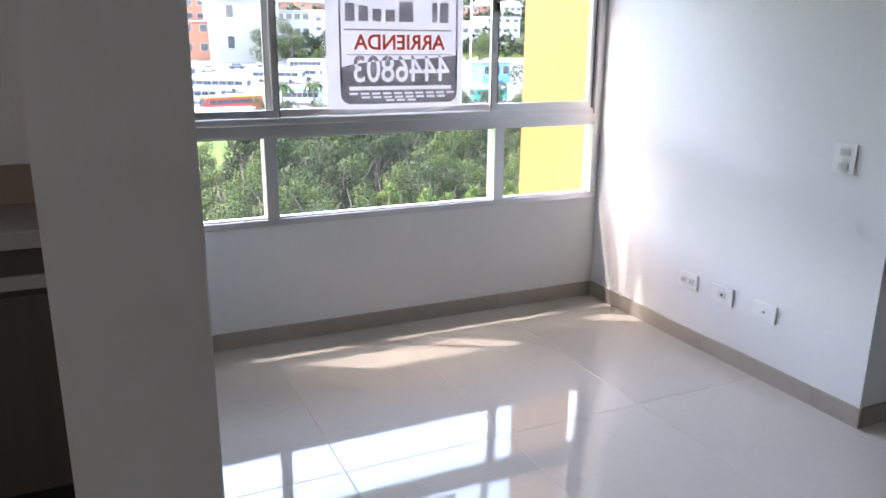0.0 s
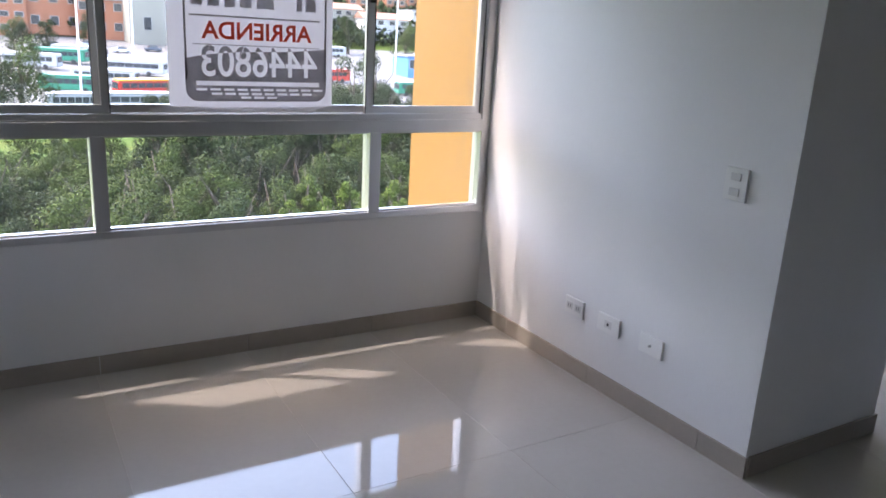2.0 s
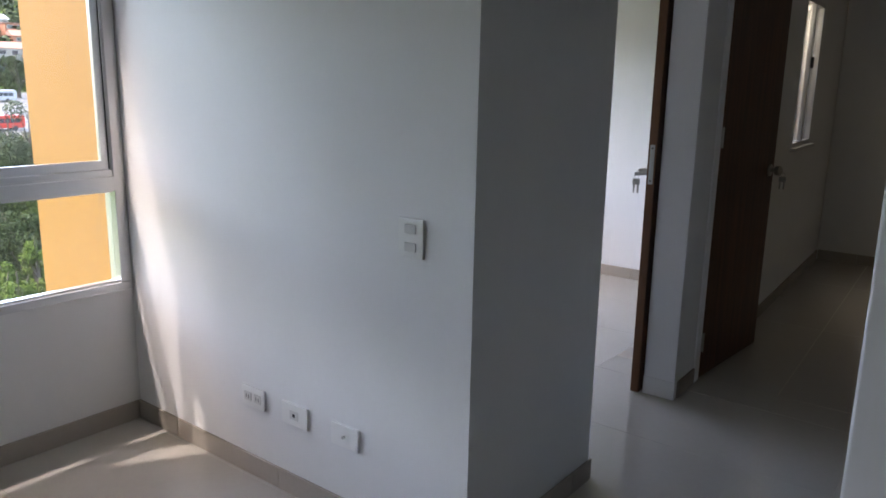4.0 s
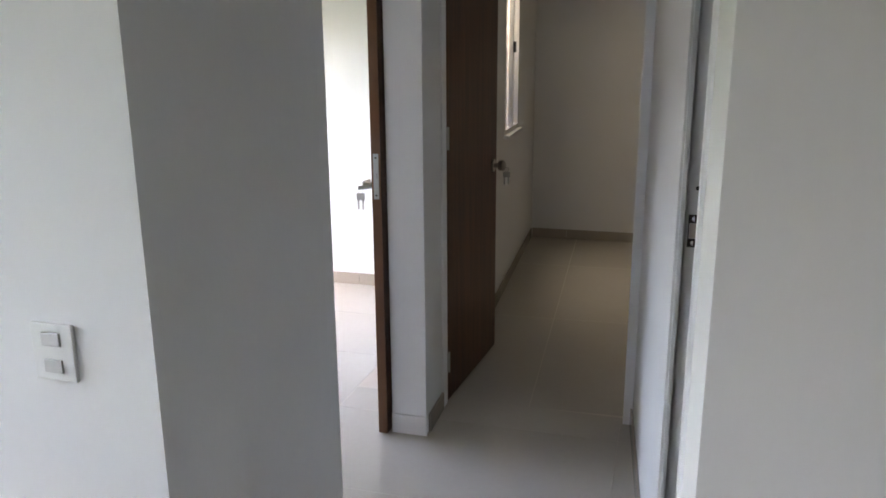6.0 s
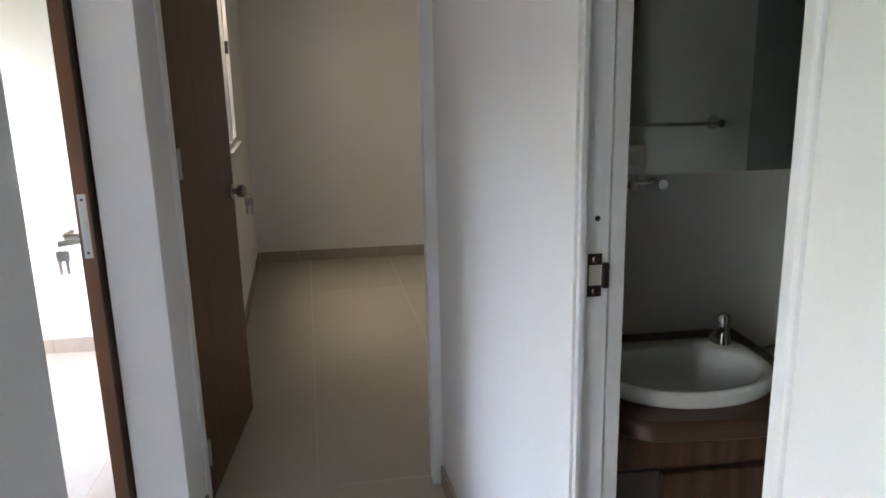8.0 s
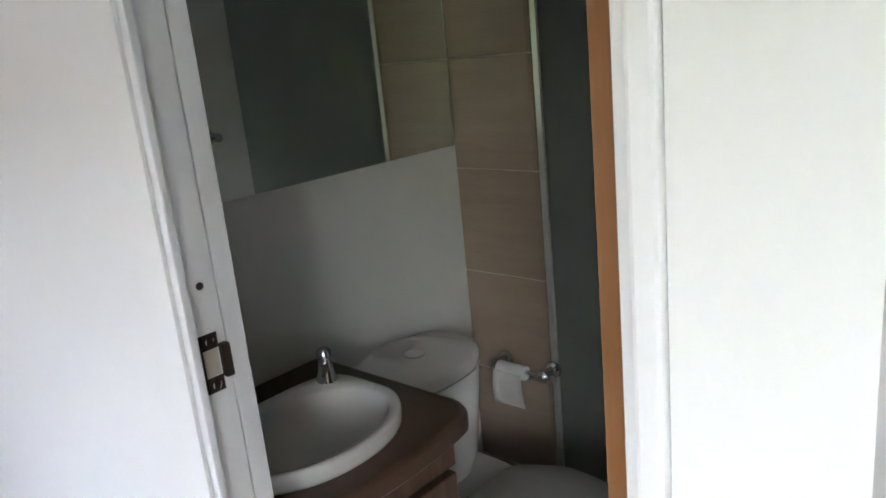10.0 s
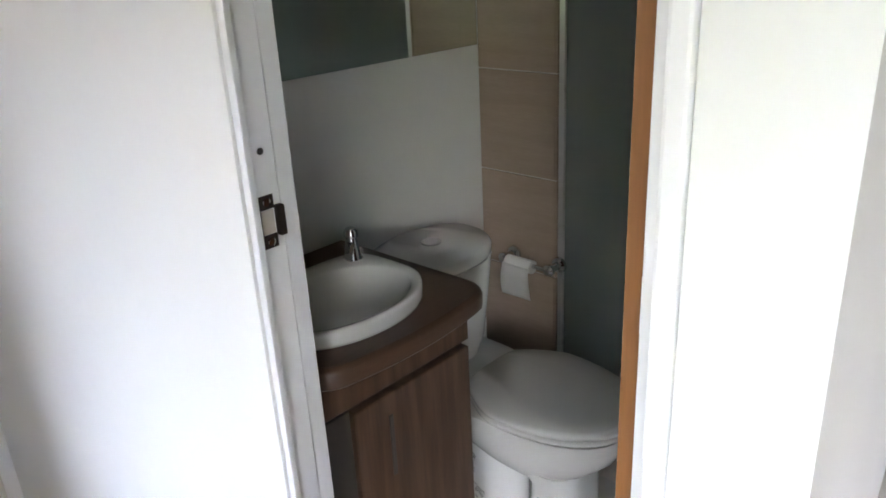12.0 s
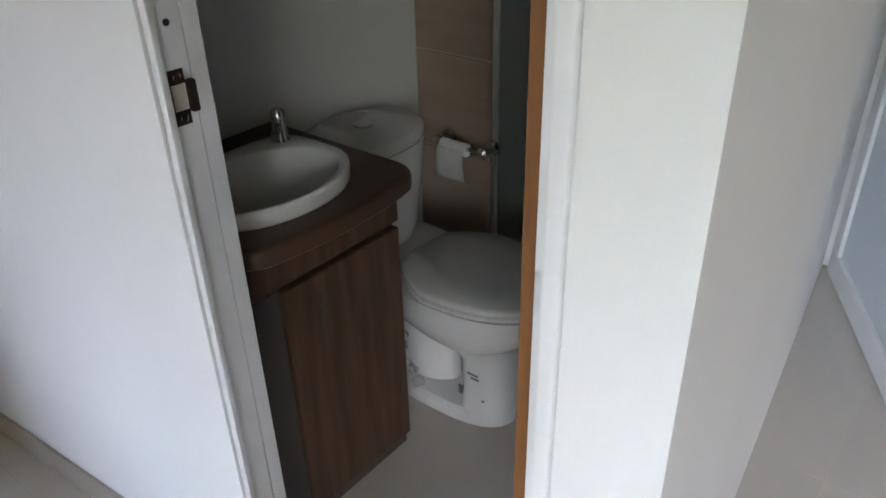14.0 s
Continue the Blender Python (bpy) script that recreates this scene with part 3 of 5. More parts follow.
# ---- doors ----
def key_ring(parent, x, y, z):
    k = part("key_ring", tube([(x, y + 0.011 * math.cos(a), z - 0.014 + 0.011 * math.sin(a)) for a in [i * math.tau / 12 for i in range(13)]], 0.0012, 6), STEEL, parent)
    for dy, tilt in ((-0.007, -0.10), (0.008, 0.12)):
        part("key", boxes((x - 0.001, y + dy - 0.010, z - 0.052, x + 0.001, y + dy + 0.010, z - 0.024), (x - 0.001, y + dy * 1.3 - 0.004, z - 0.090, x + 0.001, y + dy * 1.3 + 0.004, z - 0.052)), STEEL, k)
    return k


def front_bedroom_door():
    """Leaf parked along the bedroom side of the wall, its lock edge towards the corridor."""
    x, y, z = 1.625, -1.498, 1.045
    d = thing("door_1", (x, y, 0.0), "dark walnut bedroom door standing open with keys in its lock", "door", "", "structure")
    part("leaf", boxes((x, y - 0.04, 0.008, x + 0.735, y, 2.03)), WALNUT, d, bevel=0.002)
    part("lock_edge", boxes((x - 0.0012, y - 0.038, 0.010, x, y - 0.002, 2.028)), WALNUT_EDGE, d, "reddish bare wood edge")
    lp = part("lock_plate", boxes((x - 0.003, y - 0.031, z - 0.05, x - 0.0012, y - 0.009, z + 0.125)), STEEL, d, "satin steel lock plate", bevel=0.0005)
    part("latch", boxes((x - 0.010, y - 0.025, z + 0.03, x - 0.003, y - 0.015, z + 0.05)), STEEL, lp)
    for dz in (-0.035, 0.11):
        part("screw", tube([(x - 0.0028, y - 0.02, z + dz), (x - 0.0042, y - 0.02, z + dz)], 0.004, 10), BRONZE, lp)
    h = part("handle", tube([(x + 0.05, y, z), (x + 0.05, y + 0.052, z), (x + 0.065, y + 0.060, z), (x + 0.13, y + 0.062, z)], [0.009, 0.009, 0.009, 0.007]), STEEL, d, "satin steel lever handle", smooth=True)
    part("rose", tube([(x + 0.05, y, z), (x + 0.05, y + 0.008, z)], 0.026, 20), STEEL, h, smooth=True)
    part("cylinder", tube([(x + 0.02, y, z - 0.005), (x + 0.02, y + 0.062, z - 0.012)], 0.008), STEEL, d, smooth=True)
    key_ring(d, x + 0.02, y + 0.055, z - 0.008)
    return d


front_bedroom_door()
fr = thing("door_frame_1", (1.67, -1.63, 0), "white painted steel door frame of the front bedroom", "door frame", "", "structure")
part("jamb", boxes((1.663, -1.6945, 0.0, 1.6755, -1.545, HEAD)), FRAME, fr, bevel=0.002)
part("jamb_foot", boxes((1.658, -1.697, 0.0, 1.663, -1.545, 0.085)), FRAME, fr, bevel=0.001)
part("head", boxes((0.764, -1.70, HEAD - 0.03, 1.663, -1.60, HEAD - 0.001)), FRAME, fr)


def back_bedroom_door():
    d = thing("door_2", (2.0, -1.685, 0.0), "dark walnut back bedroom door standing wide open", "door", "", "structure")
    m = Matrix.Translation((2.002, -1.658, 0)) @ Matrix.Rotation(radians(-4.1), 4, "Z")
    def put(name, bm, ma, parent=d, label="", **kw):
        bm.transform(m)
        return part(name, bm, ma, parent, label, **kw)
    leaf = put("leaf", boxes((0.0, -0.036, 0.010, 0.738, 0.0, 2.03)), WALNUT_RED, bevel=0.002)
    put("hinge_edge", boxes((-0.0015, -0.035, 0.011, 0.0, -0.001, 2.029)), WALNUT_EDGE, label="reddish bare wood edge")
    for z in (0.195, 1.195, 1.88):
        h = put("hinge", boxes((-0.014, -0.040, z - 0.045, 0.010, -0.0365, z + 0.045)), STEEL, label="steel butt hinge", bevel=0.001)
        put("hinge_pin", tube([(-0.004, -0.042, z - 0.048), (-0.004, -0.042, z + 0.048)], 0.005, 8), STEEL, h, smooth=True)
    rose = put("rose", tube([(0.675, -0.036, 0.996), (0.675, -0.044, 0.996)], 0.032, 20), STEEL, label="round satin rose", smooth=True)
    put("knob", tube([(0.675, -0.044, 0.996), (0.675, -0.060, 0.996), (0.675, -0.068, 0.996), (0.675, -0.090, 0.996), (0.675, -0.10, 0.996)], [0.012, 0.012, 0.024, 0.027, 0.016], 18), STEEL, label="satin steel door knob", smooth=True)
    k = m @ Vector((0.675, -0.108, 0.99))
    key_ring(d, k.x, k.y, k.z)
    return d


back_bedroom_door()
fr = thing("door_frame_2", (1.92, -2.0, 0), "white painted steel door frame of the back bedroom", "door frame", "", "structure")
part("jamb", boxes((1.93, -1.693, 0.0, 1.995, -1.655, HEAD)), FRAME, fr, bevel=0.003)
part("jamb", boxes((1.985, -2.512, 0.0, 2.075, -2.470, HEAD)), FRAME, fr, bevel=0.003)
part("head", boxes((1.985, -2.470, HEAD - 0.04, 2.075, -1.693, HEAD)), FRAME, fr, bevel=0.003)


def bath_door():
    fr = thing("door_frame_3", (0.48, -2.66, 0), "white painted steel door frame of the bathroom", "door frame", "", "structure")
    # lock jamb: cover strip, strike face, groove, stop
    part("jamb", boxes((0.797, -2.703, 0.0, 0.7998, -2.614, HEAD)), FRAME, fr)
    part("cover_strip", boxes((0.764, -2.6245, 0.0, 0.797, -2.6125, HEAD)), FRAME, fr, bevel=0.003)
    part("strike_face", boxes((0.783, -2.671, 0.0, 0.797, -2.6265, HEAD)), FRAME, fr, bevel=0.0015)
    part("stop", boxes((0.786, -2.703, 0.0, 0.797, -2.6745, HEAD)), FRAME, fr, bevel=0.003)
    x, y = 0.783, -2.646
    s = part("strike_plate", boxes((x - 0.0015, y - 0.013, 1.077, x, y + 0.013, 1.098), (x - 0.0015, y - 0.013, 1.135, x, y + 0.013, 1.156), (x - 0.0015, y + 0.010, 1.098, x, y + 0.013, 1.135)), BRONZE, fr, "dark steel strike plate", bevel=0.0005)
    part("strike_lip", boxes((x - 0.012, y - 0.024, 1.094, x, y - 0.012, 1.140)), BRONZE, s, bevel=0.003)
    part("latch_recess", boxes((x - 0.0010, y - 0.011, 1.099, x + 0.001, y + 0.009, 1.134)), GROUT, s, "pale mortar in the latch recess")
    for z in (1.087, 1.146):
        part("screw", tube([(x - 0.001, y - 0.001, z), (x - 0.0032, y - 0.001, z), (x - 0.0040, y - 0.001, z)], [0.0065, 0.0065, 0.0040], 12), CHROME, s, smooth=True)
    part("screw_hole", tube([(x + 0.0005, y - 0.003, 1.219), (x - 0.0015, y - 0.003, 1.219)], 0.0050, 10), BLACK, fr)
    # hinge jamb
    part("jamb", boxes((0.135, -2.650, 0.0, 0.188, -2.640, HEAD), (0.135, -2.664, 0.0, 0.203, -2.650, HEAD)), FRAME, fr, bevel=0.003)
    part("cover_strip", boxes((0.158, -2.640, 0.0, 0.180, -2.6235, HEAD)), FRAME, fr, bevel=0.004)
    part("head", boxes((0.178, -2.727, HEAD - 0.04, 0.775, -2.622, HEAD)), FRAME, fr, bevel=0.003)
    for z in (0.24, 1.15, 1.84):
        part("hinge", boxes((0.2025, -2.668, z - 0.030, 0.2055, -2.655, z + 0.030)), FRAME, fr, "white painted hinge", bevel=0.002)
    d = thing("door_3", (0.20, -2.67, 0.0), "orange-brown wooden bathroom door standing open inwards", "door", "", "structure")
    m = Matrix.Translation((0.196, -2.672, 0)) @ Matrix.Rotation(radians(6.3), 4, "Z")
    def put(name, bm, ma, label="", **kw):
        bm.transform(m)
        return part(name, bm, ma, d, label, **kw)
    put("leaf", boxes((0.0, -0.61, 0.010, 0.034, 0.0, 2.03)), WALNUT, bevel=0.002)
    put("hinge_edge", boxes((0.001, 0.0, 0.011, 0.033, 0.0015, 2.029)), OAK, "orange bare wood edge")
    put("rose", tube([(0.034, -0.55, 0.985), (0.042, -0.55, 0.985)], 0.030, 20), CHROME, smooth=True)
    put("knob", tube([(0.042, -0.55, 0.985), (0.058, -0.55, 0.985), (0.066, -0.55, 0.985), (0.088, -0.55, 0.985), (0.096, -0.55, 0.985)], [0.011, 0.011, 0.024, 0.027, 0.015], 18), CHROME, "chrome door knob", smooth=True)


bath_door()


# ---- back bedroom window ----
w2 = thing("window_2", (4.05, -1.57, 1.04), "narrow aluminium bedroom window facing a yellow facade", "window", "", "structure")
WM = Matrix.Translation((3.72, north_face(3.72)[1], 0)) @ Matrix.Rotation(math.atan(0.0565), 4, "Z")


def set_in(name, row, ma, label="", bevel=0.002):
    bm = boxes(row)
    bm.transform(WM)
    return part(name, bm, ma, w2, label, bevel=bevel)


set_in("window_sill", (-0.02, -0.035, 1.020, 0.68, 0.06, 1.042), ALU)
for row in ((0.002, -0.004, 1.042, 0.032, 0.05, 2.0), (0.628, -0.004, 1.042, 0.658, 0.05, 2.0), (0.032, -0.004, 1.042, 0.628, 0.05, 1.072), (0.032, -0.004, 1.97, 0.628, 0.05, 2.0)):
    set_in("window_frame", row, ALU)
set_in("sash_stile", (0.30, -0.008, 1.072, 0.335, 0.02, 1.97), ALU)
set_in("sash_lock", (0.305, -0.026, 1.56, 0.325, -0.008, 1.63), BLACK, "black sliding-window latch", 0.003)
for row in ((0.032, 0.022, 1.072, 0.30, 0.027, 1.97), (0.335, 0.022, 1.072, 0.628, 0.027, 1.97)):
    set_in("pane", row, CLEAR, "", 0).visible_shadow = False


# ---- bathroom ----
STUB_Y = -3.777


def bath_tiles():
    """Tiled stub wall that carries the paper holder, with 30 cm courses."""
    s = tagged(part("wall_shower_stub", boxes((1.066, -3.875, 0.0, 1.335, STUB_Y - 0.006, CEIL_Z)), BATHGROUT), "", "wall", "", "structure")
    s["label"] = "tiled wall stub beside the shower"
    for k in range(9):
        h0, h1 = max(-0.049 + 0.297 * k, 0.0), min(-0.049 + 0.297 * (k + 1), CEIL_Z)
        if h1 - h0 < 0.02:
            continue
        part("tile", boxes((1.0675, STUB_Y - 0.006, h0 + 0.002, 1.3335, STUB_Y, h1 - 0.002)), BATHTILE, s, bevel=0.001, segs=1)
        part("tile", boxes((1.0605, -3.875, h0 + 0.002, 1.066, STUB_Y, h1 - 0.002)), BATHTILE, s)
        # shower walls
        for a, b in ((0.375, 0.70), (0.703, 1.03), (1.033, 1.327)):
            part("tile", boxes((a, -4.62, h0 + 0.002, b, -4.612, h1 - 0.002)), BATHTILE, bpy.data.objects["wall_shower_back"])
        for a, b in ((-4.61, -4.245), (-4.242, -3.88)):
            part("tile", boxes((1.327, a, h0 + 0.002, 1.334, b, h1 - 0.002)), BATHTILE, bpy.data.objects["wall_bath_mirror"])


bath_tiles()

sc = thing("shower_screen", (0.7, STUB_Y, 0), "smoked glass shower screen with aluminium edge", "shower screen")
part("profile", boxes((1.040, STUB_Y - 0.03, 0.0, 1.058, STUB_Y - 0.003, 1.95)), ALU, sc, bevel=0.002)
part("fixed_pane", boxes((0.70, STUB_Y - 0.020, 0.01, 1.040, STUB_Y - 0.012, 1.93)), SMOKE, sc)
dp = part("door_pane", boxes((0.28, STUB_Y - 0.034, 0.01, 0.74, STUB_Y - 0.026, 1.93)), SMOKE, sc)
part("top_rail", boxes((0.28, STUB_Y - 0.045, 1.93, 1.058, STUB_Y - 0.003, 1.97)), ALU, sc, bevel=0.002)
part("sill", boxes((0.28, STUB_Y - 0.05, 0.0, 1.058, STUB_Y + 0.0, 0.02)), ALU, sc)
for kx, kz, kr in ((0.720, 0.940, 0.010), (0.695, 0.885, 0.015)):
    part("pull_knob", tube([(kx, STUB_Y - 0.024, kz), (kx, STUB_Y + 0.006, kz), (kx, STUB_Y + 0.018, kz)], [kr * 0.8, kr, kr * 0.8], 14), CHROME, dp, smooth=True)

vl = thing("shower_valve", (1.30, -4.48, 1.03), "chrome shower valve on the wall behind the screen", "shower valve")
part("body", tube([(1.300, -4.40, 1.03), (1.300, -4.57, 1.03)], 0.020, 14), CHROME, vl, smooth=True)
for y in (-4.41, -4.555):
    part("handle", tube([(1.326, y, 1.03), (1.275, y, 1.03), (1.235, y, 1.03)], [0.028, 0.018, 0.026], 14), CHROME, vl, smooth=True)
part("riser", tube([(1.315, -4.48, 1.04), (1.315, -4.48, 1.98), (1.22, -4.48, 2.03)], 0.009, 10), CHROME, vl, smooth=True)
part("shower_head", tube([(1.22, -4.48, 2.03), (1.19, -4.48, 2.00), (1.175, -4.48, 1.98)], [0.012, 0.03, 0.05], 18), CHROME, vl, smooth=True)

mi = thing("wall_mirror", (1.33, -3.36, 1.205), "frameless mirror above the washbasin", "mirror")
part("mirror_sheet", boxes((1.3295, -3.770, 1.205, 1.3345, -2.740, 1.95)), MIRROR, mi)
outlet = thing("bathroom_outlet", (1.335, -2.915, 1.22), "white plastic outlet plate beside the bathroom mirror", "outlet")
part("plate", boxes((1.319, -2.950, 1.165, 1.3292, -2.880, 1.280)), PLATE, outlet, bevel=0.003)
part("back_box", boxes((1.3292, -2.945, 1.170, 1.3349, -2.885, 1.2048)), PLATE, outlet)
for z in (1.195, 1.250):
    part("socket", boxes((1.3165, -2.934, z - 0.017, 1.319, -2.896, z + 0.017)), PLATE_GREY, outlet, bevel=0.002)
hk = thing("towel_hook", (1.33, -2.96, 1.19), "small chrome double towel hook under the mirror", "hook")
part("base_bar", tube([(1.318, -2.895, 1.187), (1.318, -2.985, 1.187)], 0.007, 12), CHROME, hk, smooth=True)
for y in (-2.900, -2.978):
    part("peg", tube([(1.3345, y, 1.187), (1.318, y, 1.187), (1.285, y, 1.189), (1.272, y, 1.189)], [0.012, 0.007, 0.008, 0.012], 14), CHROME, hk, smooth=True)
tb = thing("towel_bar", (0.26, -3.4, 1.235), "chrome towel bar on the wall opposite the mirror", "towel bar")
part("bar", tube([(0.320, -3.66, 1.235), (0.262, -3.16, 1.235)], 0.008, 10), CHROME, tb, smooth=True)
for y, x in ((-3.66, 0.262), (-3.16, 0.206)):
    part("bracket", tube([(x, y, 1.235), (x + 0.014, y, 1.235), (x + 0.070, y, 1.235)], [0.028, 0.016, 0.016], 14), CHROME, tb, smooth=True)


def outline(k, grow=1.0, z=0.0, cx=1.020, cy=-2.938):
    """Plan of the basin: straight back with tight corners, round front."""
    a = k * math.tau
    x, y = math.cos(a), math.sin(a)
    if x > 0:
        r = (abs(x) ** 5 + abs(y) ** 5) ** -0.2
        return (cx + 0.160 * r * x * grow, cy + 0.192 * r * y * grow, z)
    r = (abs(x) ** 2.1 + abs(y) ** 2.1) ** (-1 / 2.1)
    return (cx + 0.146 * r * x * grow, cy + 0.192 * r * y * grow, z)


def vanity():
    v = thing("vanity_cabinet", (1.10, -2.96, 0), "brown laminate washbasin cabinet with one door", "cabinet")
    yr, yl, xb, xf = -3.180, -2.737, 1.334, 0.905
    part("body", boxes((xf, yr, 0.0, xb, yl, 0.665)), CABWOOD, v, bevel=0.002)
    part("side_rail", boxes((xf, yr, 0.665, xb, yr + 0.016, 0.746)), CABWOOD, v)
    part("side_rail", boxes((xf, yl - 0.016, 0.665, xb, yl, 0.746)), CABWOOD, v)
    part("kick", boxes((xf - 0.013, yr + 0.01, 0.0, xf, yl - 0.01, 0.030)), KITCHEN, v)
    part("drawer_front", boxes((xf - 0.020, yr, 0.662, xf - 0.001, yl, 0.745)), CABWOOD, v, "false drawer front", bevel=0.003)
    d = part("door", boxes((xf - 0.024, yr + 0.004, 0.034, xf - 0.001, -2.838, 0.648)), CABWOOD, v, "cabinet door", bevel=0.004)
    part("finger_pull", boxes((xf - 0.0275, -2.935, 0.455, xf - 0.024, -2.925, 0.60)), KITCHEN, d, "dark finger pull", bevel=0.001)
    part("side_panel", boxes((xf - 0.016, -2.834, 0.034, xf - 0.001, yl, 0.655)), KITCHEN, v, "dark recessed side panel", bevel=0.002)
    t = thing("bathroom_countertop", (1.10, -2.96, 0.745), "brown laminate top of the washbasin cabinet", "countertop")
    n = 96
    x1, y0, y1, cx, cy = 1.334, -3.216, -2.736, 1.020, -2.938

    def inside(x, y, inset):
        """Straight back and sides, a bowed front and rounded front corners."""
        u = (y - (y0 + y1) / 2) / ((y1 - y0) / 2)
        front = 0.818 + 0.028 * u * u + inset
        if x > x1 - inset or y < y0 + inset or y > y1 - inset or x < front:
            return False
        rad = 0.055
        for cyy, sgn in ((y0 + inset + rad, -1), (y1 - inset - rad, 1)):
            if (y - cyy) * sgn > 0 and x < front + rad:
                return (y - cyy) ** 2 + (x - front - rad) ** 2 < rad * rad
        return True

    def rim(inset, z):
        pts = []
        for k in range(n):
            a = k * math.tau / n
            c, s = math.cos(a), math.sin(a)
            lo, hi = 0.0, 0.6
            for _ in range(28):
                mid = (lo + hi) / 2
                lo, hi = (mid, hi) if inside(cx + mid * c, cy + mid * s, inset) else (lo, mid)
            pts.append((cx + lo * c, cy + lo * s, z))
        return pts

    hole = [[outline(k / n, 0.955, z) for k in range(n)] for z in (0.790, 0.747)]
    part("slab", loft([rim(0.012, 0.790), hole[0], hole[1], rim(0.012, 0.747)], (False, False)), CABTOP, t, smooth=True)
    part("edge_band", loft([rim(0.012, 0.747), rim(0.006, 0.747), rim(0.0, 0.753), rim(0.0, 0.780), rim(0.004, 0.787), rim(0.012, 0.7902)], (False, False)), CABTOP, t, "rounded laminate edge", smooth=True)


vanity()


def washbasin():
    cx, cy = 1.020, -2.938
    b = thing("washbasin", (cx, cy, 0.79), "white ceramic washbasin with round front set in the top", "washbasin")
    n = 96
    rings = [[outline(k / n, g, z) for k in range(n)] for g, z in ((0.955, 0.7905), (0.985, 0.792), (1.0, 0.799), (1.0, 0.818), (0.990, 0.826), (0.962, 0.828))]
    # oval bowl that leaves a flat deck in the back corners
    for g, z in ((1.0, 0.8265), (0.975, 0.820), (0.92, 0.800), (0.80, 0.766), (0.60, 0.738), (0.30, 0.722), (0.08, 0.720)):
        ring = []
        for k in range(n):
            c, q = math.cos(k * math.tau / n), math.sin(k * math.tau / n)
            ring.append((cx - 0.006 + (0.128 if c > 0 else 0.126) * g * c, cy + 0.006 + 0.176 * g * q, z))
        rings.append(ring)
    part("bowl", loft(rings, (False, True)), CERAMIC, b, smooth="all")
    part("drain", tube([(cx - 0.006, cy + 0.006, 0.7205), (cx - 0.006, cy + 0.006, 0.724)], 0.022, 18), CHROME, b, smooth=True)
    f = thing("faucet", (1.14, -3.085, 0.833), "small chrome push faucet on the washbasin", "faucet")
    x, y = 1.138, -3.085
    part("body", tube([(x, y, 0.827), (x, y, 0.834), (x, y, 0.862), (x, y, 0.878)], [0.023, 0.019, 0.015, 0.013], 18), CHROME, f, smooth=True)
    part("push_cap", tube([(x, y, 0.878), (x, y, 0.892), (x, y, 0.898)], [0.016, 0.016, 0.011], 18), CHROME, f, smooth=True)
    part("spout", tube([(x, y, 0.862), (x - 0.022, y + 0.026, 0.860), (x - 0.038, y + 0.044, 0.852)], [0.010, 0.009, 0.010], 12), CHROME, f, smooth=True)


washbasin()


def oval(cx, cy, rx0, rx1, ry, z, n=40, p=2.3):
    """Egg plan: rx0 towards the front (-x), rx1 towards the wall (+x)."""
    pts = []
    for k in range(n):
        a = k * math.tau / n
        x, y = math.cos(a), math.sin(a)
        r = (abs(x) ** p + abs(y) ** p) ** (-1 / p)
        pts.append((cx + (rx1 if x > 0 else rx0) * r * x, cy + ry * r * y, z))
    return pts


WRAP = glass("clear_wrap", (0.97, 0.975, 0.98), 0.20, film=0.004)
WRAP.node_tree.nodes["Fresnel"].inputs["IOR"].default_value = 1.12


def lid_plan(front, half, z, n=56, cx=0.890, cy=-3.425):
    """Lid plan: round front, sides closing to a straight hinge edge."""
    pts = []
    for k in range(n):
        a = k * math.tau / n
        x, y = math.cos(a), math.sin(a)
        p = 2.25 if x < 0 else 16.0
        r = (abs(x) ** p + abs(y) ** p) ** (-1 / p)
        px, py = r * x, r * y
        if px > 0:
            py *= 1 - 0.42 * px ** 1.4
        pts.append((cx + (front if px < 0 else 0.135) * px, cy + half * py, z))
    return pts


